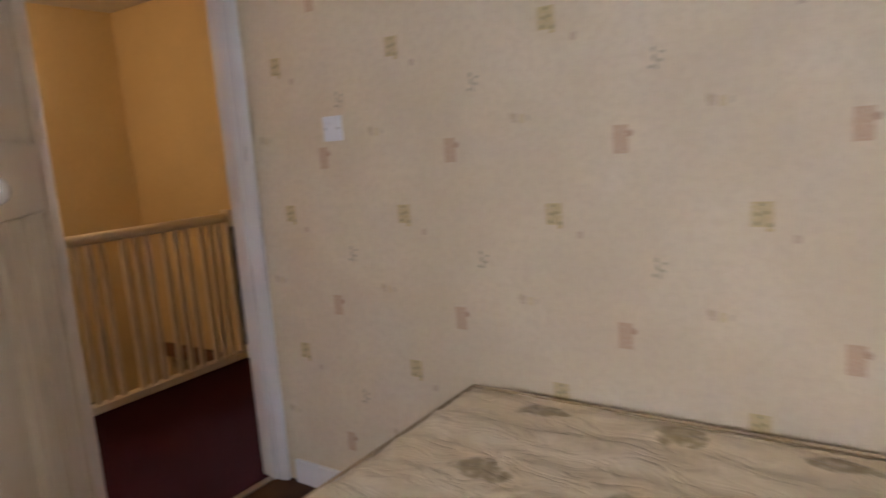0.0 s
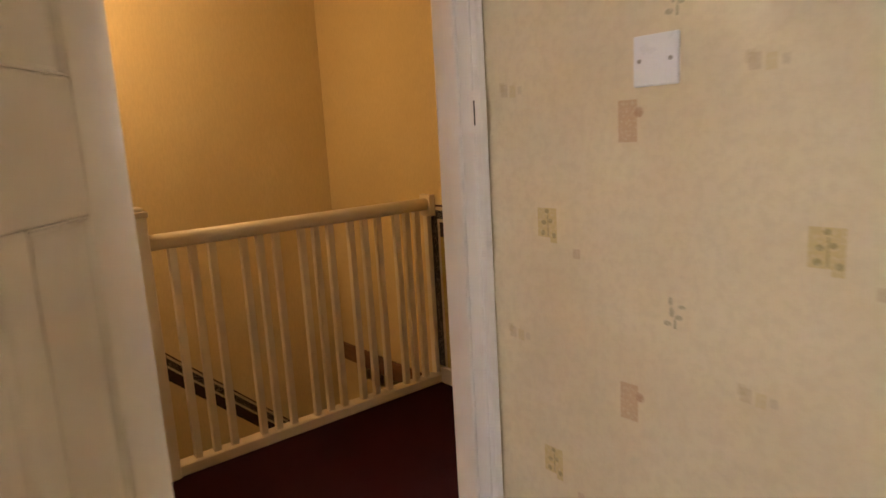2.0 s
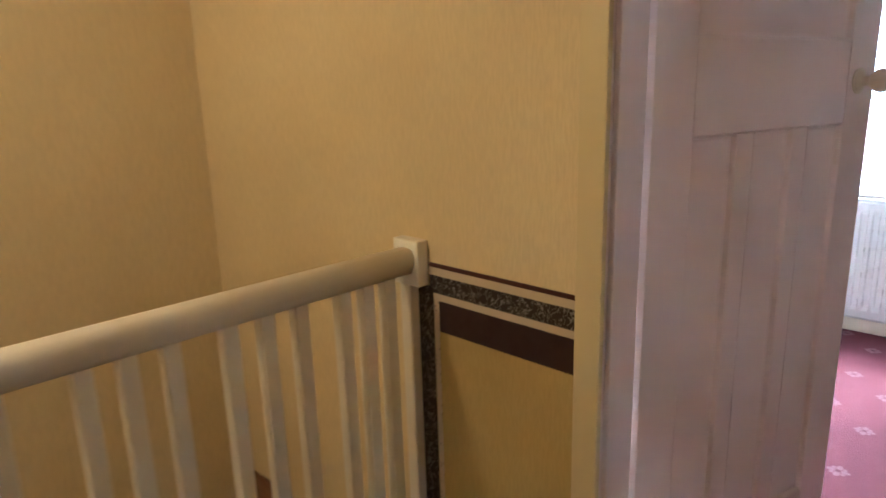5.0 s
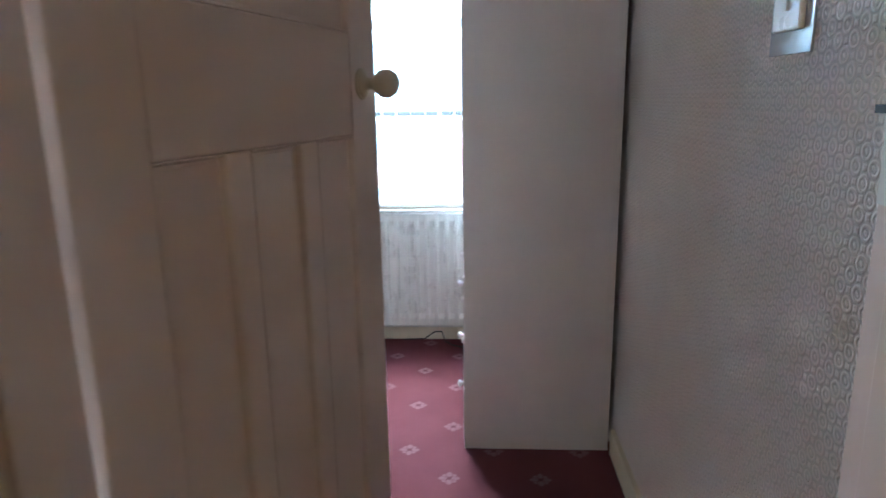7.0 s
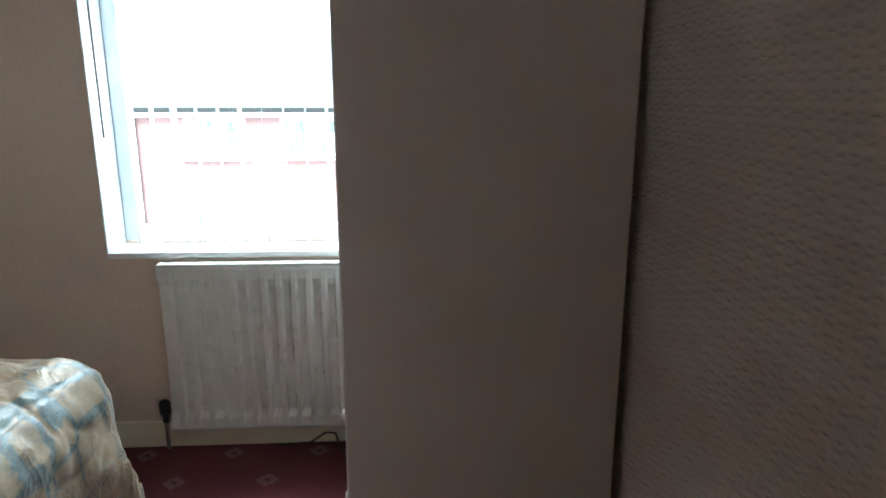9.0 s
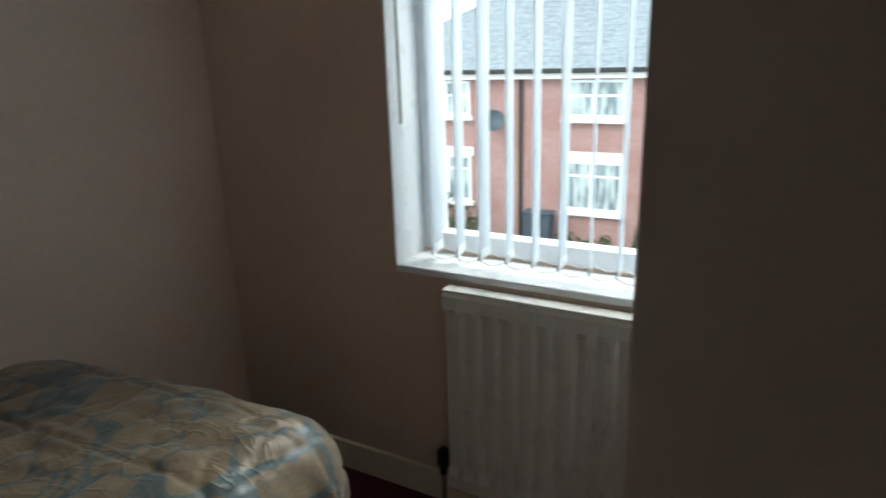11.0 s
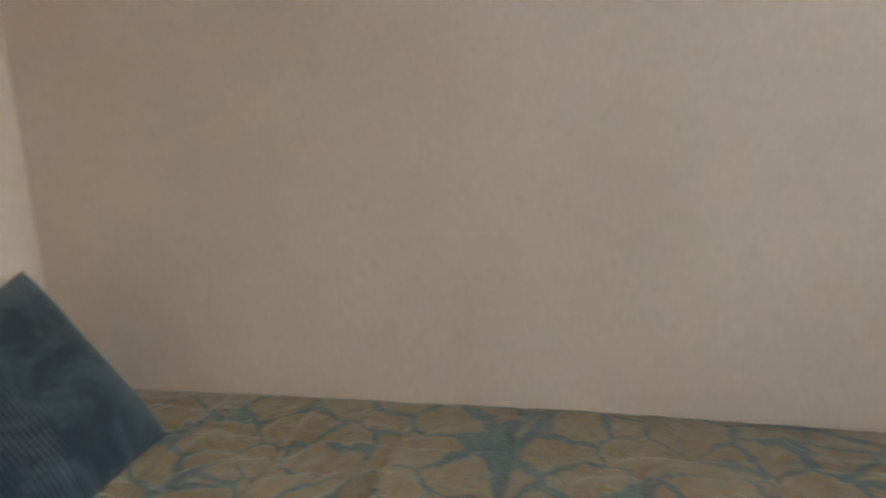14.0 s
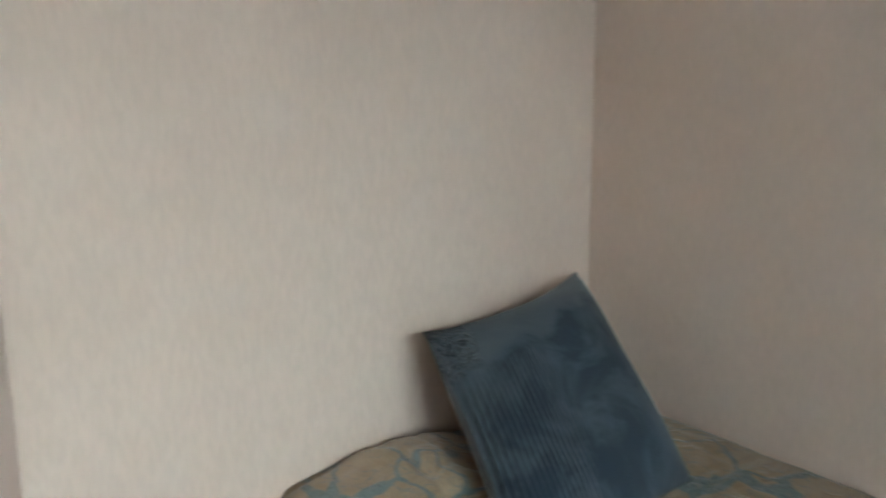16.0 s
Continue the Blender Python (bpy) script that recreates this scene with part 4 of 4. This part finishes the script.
for y0, y1 in ((0.02, WL_ / 2 - 0.003), (WL_ / 2 + 0.003, WL_ - 0.02)):
    d = part("door", box((-0.004, y0, 0.68), (0.012, y1, WH - 0.005), 0.002), LAMINATE, ward)

swb = thing("light_switch", "white light switch inside a clear perspex finger plate", "light switch", (XR, 1.675, 1.442))
pl = part("finger_plate", box((-0.004, -0.072, -0.078), (0.0, 0.072, 0.078), 0.0015), PERSPEX, swb, "clear perspex surround")
part("plate", box((-0.014, -0.048, -0.043), (-0.004, 0.048, 0.043), 0.004), PLASTIC, swb)
part("rocker", box((-0.018, -0.008, -0.013), (-0.014, 0.008, 0.013), 0.001), PLASTIC, swb)

bed_b = thing("divan_bed", "beige cloth divan bed with mattress, mostly under its bedspread", "bed", (-0.27, 2.35, 0))
part("divan", box((-0.49, -1.14, 0.06), (0.40, 0.93, 0.34), 0.02), DIVAN, bed_b)
part("mattress", box((-0.49, -1.14, 0.342), (0.40, 0.93, 0.535), 0.05), DIVAN, bed_b)
for x in (-0.42, 0.34):
    for y in (-1.05, 0.9):
        part("foot", lathe([(0, 0), (0.025, 0), (0.02, 0.06), (0, 0.06)], 14, pose(x, y, 0)), BLACK, bed_b)


def bedspread():
    ob = thing("bedspread", "quilted tan satin bedspread with slate-blue damask, rumpled", "bedspread", (0, 0, 0))
    x0, y0, w, l, r = XW + 0.004, YB + 0.012, 0.80, 2.075, 0.13
    drop = 0.40
    nx, ny = 170, 320
    bm = bmesh.new()
    top = 0.600
    rows = []
    for j in range(ny + 1):
        row = []
        t = (l + r * 1.57 + drop - 0.1) * j / ny
        for i in range(nx + 1):
            s = (w + r * 1.57 + drop - 0.1) * i / nx
            near = min(1.0, s / w)
            end = l + 0.042 * near * near * (3 - 2 * near)
            dx, dy = max(0.0, s - w), max(0.0, t - end)
            d = math.hypot(dx, dy)
            x, y, z = x0 + min(s, w), y0 + min(t, end), top
            if d > 0:
                ux, uy = dx / d, dy / d
                if d < r * 1.5708:
                    a = d / r
                    out, down = r * math.sin(a), r * (1 - math.cos(a))
                else:
                    out, down = r + 0.10 * (d - r * 1.5708), r + (d - r * 1.5708)
                    fold = 0.018 * math.sin(11 * (s - t) + 2 * noise.noise((s * 3, t * 3, 0)))
                    out += fold * min(1, (down - r) * 5)
                x, y, z = x + ux * out, y + uy * out, z - down
            flat = max(0.0, 1 - d / 0.25)
            z += flat * 0.030 * math.exp(-((x - x0) / 0.16) ** 2) * min(1, max(0, (3.31 - y) / 0.10)) * (1 - 0.45 * min(1, max(0, (y - 2.5) / 0.5)))
            z += flat * 0.009 * math.exp(-((y - 3.20) / 0.07) ** 2 - ((x - x0) / 0.10) ** 2)
            z += 0.014 * near * min(1, max(0, (y - 2.4) / 0.6)) * max(0.0, 1 - d / 0.4)
            z += flat * 0.065 * math.exp(-((y - 1.30) / 0.17) ** 2 - ((x + 0.16) / 0.19) ** 2)
            q1, q2 = s / 0.235 + 0.3 + 0.04 * math.sin(t * 5), t / 0.235 + 0.04 * math.sin(s * 6)
            seam = min(abs(q1 - round(q1)), abs(q2 - round(q2)))
            edge = min(1.0, 0.15 + max(0.0, x - x0) / 0.22)
            z += 0.014 * min(1, seam / 0.060) ** 0.55 * (0.5 + 0.5 * flat) * edge
            wr = noise.noise((s * 7, t * 9, 2)) * 0.009 + noise.noise((s * 18, t * 22, 5)) * 0.004 + abs(noise.noise((s * 5 + 4, t * 12, 9))) * 0.014 - 0.006 * (1 - min(1, 9 * abs(noise.noise((s * 9 + 3 * t, t * 5 - 2 * s, 7)))))
            z += wr * (0.4 + 0.6 * flat) * edge
            x += (1 - flat) * wr * 0.8
            y += (1 - flat) * wr * 0.8
            row.append(bm.verts.new((max(x, x0), max(y, y0), max(z, 0.02))))
        rows.append(row)
    for j in range(ny):
        for i in range(nx):
            bm.faces.new((rows[j][i], rows[j][i + 1], rows[j + 1][i + 1], rows[j + 1][i]))
    rows_co = [[v.co.copy() for v in row] for row in rows]
    c = part("quilted_cover", bm, BROCADE, ob, smooth=True)
    for line in ([rows_co[-1][i] for i in range(0, nx + 1, 5)], [rows_co[j][-1] for j in range(0, ny + 1, 6)]):
        part("hem", tube(line, 0.008, 8), BROCADE, ob, smooth=True)
    sol = c.modifiers.new("thickness", "SOLIDIFY")
    sol.thickness, sol.offset = 0.012, -1
    return ob


bedspread()


def cushion():
    t, l, r = Vector((-0.652, 1.255, 0.963)), Vector((-0.196, 1.285, 0.906)), Vector((-0.60, 1.622, 0.603))
    u, v = (l - t), (r - t)
    c = (l + r) / 2
    nrm = u.cross(v).normalized()
    if nrm.y < 0:
        nrm = -nrm
    n = 40
    bm = bmesh.new()
    lay = bm.loops.layers.uv.new("nap")
    for side in (1, -1):
        grid = []
        for j in range(n + 1):
            row = []
            for i in range(n + 1):
                a, b = 2 * i / n - 1, 2 * j / n - 1
                pin = 1 - 0.06 * (1 - b * b) * abs(a) ** 3
                pin2 = 1 - 0.11 * (1 - a * a) * abs(b) ** 3
                thick = 0.075 * ((1 - a ** 4) * (1 - b ** 4)) ** 0.6
                p = c + u * (a * pin / 2) + v * (b * pin2 / 2) + nrm * side * thick
                p += nrm * side * 0.008 * noise.noise((a * 2.5, b * 2.5, side)) * (1 - a * a) * (1 - b * b)
                row.append(bm.verts.new(p - c))
            grid.append(row)
        for j in range(n):
            for i in range(n):
                f = (grid[j][i], grid[j][i + 1], grid[j + 1][i + 1], grid[j + 1][i])
                face = bm.faces.new(f if side > 0 else f[::-1])
                where = {grid[j + dj][i + di]: ((i + di) / n, (j + dj) / n) for di in (0, 1) for dj in (0, 1)}
                for loop in face.loops:
                    loop[lay].uv = where[loop.vert]
    bmesh.ops.remove_doubles(bm, verts=bm.verts, dist=0.0005)
    ob = mesh("cushion", bm, VELVET, True)
    ob.location = c
    return tagged(ob, "dark slate-blue velvet cushion propped in bed corner", "cushion")


cushion()
nail = thing("wall_nail", "small dark nail in the plain wall", "nail", (-0.163, YB + 0.004, 1.576))
part("shank", lathe([(0, 0), (0.002, 0), (0.002, 0.02), (0.005, 0.021), (0.005, 0.023), (0, 0.023)], 8, pose(0, 0, 0, -90, 0, 0)), BLACK, nail)

# ---------------------------------------------------------------- street outside
GZ = -3.7
structure("ground", box((-400, 4.3, GZ - 0.5), (400, 900, GZ - 0.02)), PAVING, "pale ground of the street", "ground")
structure("road", box((-120, 7.5, GZ - 0.1), (120, 14.0, GZ)), ASPHALT, "grey asphalt street", "road")
structure("pavement", boxes(((-120, 14.0, GZ - 0.1), (120, 16.4, GZ + 0.1)), ((-120, 4.4, GZ - 0.1), (120, 7.5, GZ + 0.1))), PAVING, "grey paved footway with kerb", "pavement")
for yk in (14.0, 7.4):
    structure("kerb", box((-60, yk - 0.002, GZ), (60, yk + 0.12, GZ + 0.115)), STONE, "pale concrete kerb", "kerb")
structure("wall_front_outside", boxes(((-3, YN + 0.25, GZ), (-0.1, YN + 0.3, 0.7)), ), BRICK, "red brick outer wall", "wall")


def house(x0, x1, wins, group, hip=False):
    ob = thing("terraced_house", "red brick house with slate roof and white windows", "house", (0, 19.0, GZ), group=group)
    ez = 0.88 - GZ
    part("wall", box((x0, 0, 0), (x1, 7.5, ez)), BRICK, ob)
    roof = prism([(-0.35, ez), (3.75, ez + 2.3), (7.85, ez)], x0 - (0.3 if hip else 0.0), x1, "x")
    for v in roof.verts:
        if hip and v.co.z > ez + 1 and v.co.x < x0 + 1:
            v.co.x += 4.0
    part("roof", roof, ROOF, ob)
    part("gutter", box((x0, -0.36, ez - 0.05), (x1, -0.24, ez + 0.07), 0.02), BLACK, ob, "black gutter")
    part("fascia", box((x0, -0.24, ez - 0.19), (x1, -0.0, ez - 0.002)), STONE, ob)
    for a, b, z0, z1 in wins:
        w = part("window", box((a, -0.03, z0), (b, 0.02, z1)), UPVC, ob)
        n = 2 if b - a > 1 else 1
        for i in range(n):
            pa, pb = a + 0.07 + i * (b - a) / n, a + (i + 1) * (b - a) / n - 0.07
            part("pane", box((pa, -0.04, z0 + 0.08), (pb, -0.031, z1 - 0.42)), FARGLASS, w)
            part("pane", box((pa, -0.04, z1 - 0.36), (pb, -0.031, z1 - 0.07)), FARGLASS, w)
        part("sill", box((a - 0.1, -0.16, z0 - 0.12), (b + 0.1, -0.0, z0 - 0.001)), STONE, w)
        if z1 < 3:
            part("lintel", box((a - 0.1, -0.06, z1 + 0.001), (b + 0.1, -0.0, z1 + 0.24)), STONE, w)
    return ob


def pair(xa):
    return [(xa, xa + 1.55, 3.40, 4.35), (xa, xa + 1.55, 0.95, 2.28)]


def chimney(x):
    ob = thing("chimney", "red brick chimney stack on slate roof ridge", "chimney", (x, 22.75, 0.88))
    part("stack", box((-0.45, -0.4, 1.6), (0.45, 0.4, 3.5), 0.01), BRICK, ob)
    part("cap", box((-0.52, -0.47, 3.5), (0.52, 0.47, 3.62), 0.01), STONE, ob)
    for dx in (-0.22, 0.22):
        part("chimney_pot", lathe([(0, 0), (0.15, 0), (0.12, 0.5), (0.14, 0.55), (0, 0.55)], 16, pose(dx, 0, 3.62)), TERRACOTTA, ob)


chimney(-5.9)
G = "houses across the street"
house(-11.8, -5.9, pair(-9.0), G, True)
house(-5.89, 0.1, pair(-4.65) + [(-2.2, -0.7, 3.40, 4.35)], G)
house(0.11, 6.0, pair(1.2), G)
hp = thing("drainpipe", "dark grey drainpipe on brick front", "pipe", (-5.9, 18.93, GZ))
part("pipe", tube([(0, 0, 0), (0, 0, 4.4)], 0.05), BLACK, hp)
dish = thing("satellite_dish", "dark grey satellite dish on brick front", "dish", (-6.6, 18.85, -0.4))
part("bowl", lathe([(0, 0), (0.15, 0.02), (0.28, 0.07), (0.29, 0.06), (0.15, 0.0), (0, -0.02)], 20, pose(0, -0.1, 0, 70, 0, 20)), BIN, dish)
part("arm", tube([(0, 0.16, -0.1), (0, -0.1, -0.02)], 0.02), METAL, dish)


def hedge(x0, x1, y, h, seed):
    rng = random.Random(seed)
    bm = bmesh.new()
    for _ in range(900):
        x, yy, z = rng.uniform(x0, x1), y + rng.uniform(-0.35, 0.35), h * rng.random() ** 0.7
        z *= 0.8 + 0.25 * math.sin(x * 3.1)
        s = rng.uniform(0.04, 0.10)
        m = Matrix.Translation((x, yy, z)) @ Euler((rng.uniform(0, 6), rng.uniform(0, 6), 0)).to_matrix().to_4x4()
        vs = [bm.verts.new(m @ Vector(q)) for q in ((-s, 0, 0), (0, -s * 0.5, 0.02), (s, 0, 0), (0, s * 0.5, 0.02))]
        bm.faces.new(vs)
    ob = thing("hedge", "leafy garden hedge behind a low front wall", "hedge", (0, 0, GZ + 0.05))
    part("leaves", bm, HEDGE, ob)
    stems = bmesh.new()
    for i in range(int((x1 - x0) * 4)):
        xx = x0 + 0.25 * i
        box((xx, y - 0.02, 0), (xx + 0.03, y + 0.01, h * 0.7), 0, stems)
    part("stems", stems, HEDGE, ob)


hedge(-9.5, -6.2, 17.4, 1.5, 3)
hedge(-2.4, -0.5, 17.6, 1.3, 4)
structure("wall_garden", boxes(((-12, 16.5, GZ), (6, 16.65, GZ + 0.45))), STONE, "low pale garden wall", "wall")
for x in (-5.35, -4.95):
    b = thing("wheelie_bin", "dark grey wheelie bin by the house front", "bin", (x, 18.4, GZ - 0.02))
    part("body", prism([(-0.16, 0.06), (0.16, 0.06), (0.19, 0.95), (-0.19, 0.95)], -0.2, 0.2, "y"), BIN, b)
    part("lid", box((-0.21, -0.24, 0.951), (0.21, 0.22, 1.0), 0.015), BIN, b)
    for s in (-0.17, 0.17):
        part("wheel", lathe([(0, -0.02), (0.08, -0.02), (0.08, 0.02), (0, 0.02)], 14, pose(s, 0.17, 0.08, 0, 90, 0)), BLACK, b)
for x, h in ((-4.1, 0.35), (-3.6, 0.3), (-3.1, 0.38)):
    b = thing("plant_pot", "terracotta pot with a small plant", "plant pot", (x, 17.6, GZ - 0.02))
    part("pot", lathe([(0, 0), (0.14, 0), (0.2, h), (0.17, h), (0.15, h - 0.04), (0, h - 0.04)], 18), TERRACOTTA, b)
    bm = bmesh.new()
    rng = random.Random(int(x * 10))
    for _ in range(60):
        s = rng.uniform(0.04, 0.09)
        m = Matrix.Translation((rng.gauss(0, 0.1), rng.gauss(0, 0.1), h + rng.random() * 0.3)) @ Euler((rng.uniform(0, 6), rng.uniform(0, 6), 0)).to_matrix().to_4x4()
        bm.faces.new([bm.verts.new(m @ Vector(q)) for q in ((-s, 0, 0), (0, -s * 0.5, 0), (s, 0, 0), (0, s * 0.5, 0))])
    part("leaves", bm, HEDGE, b)
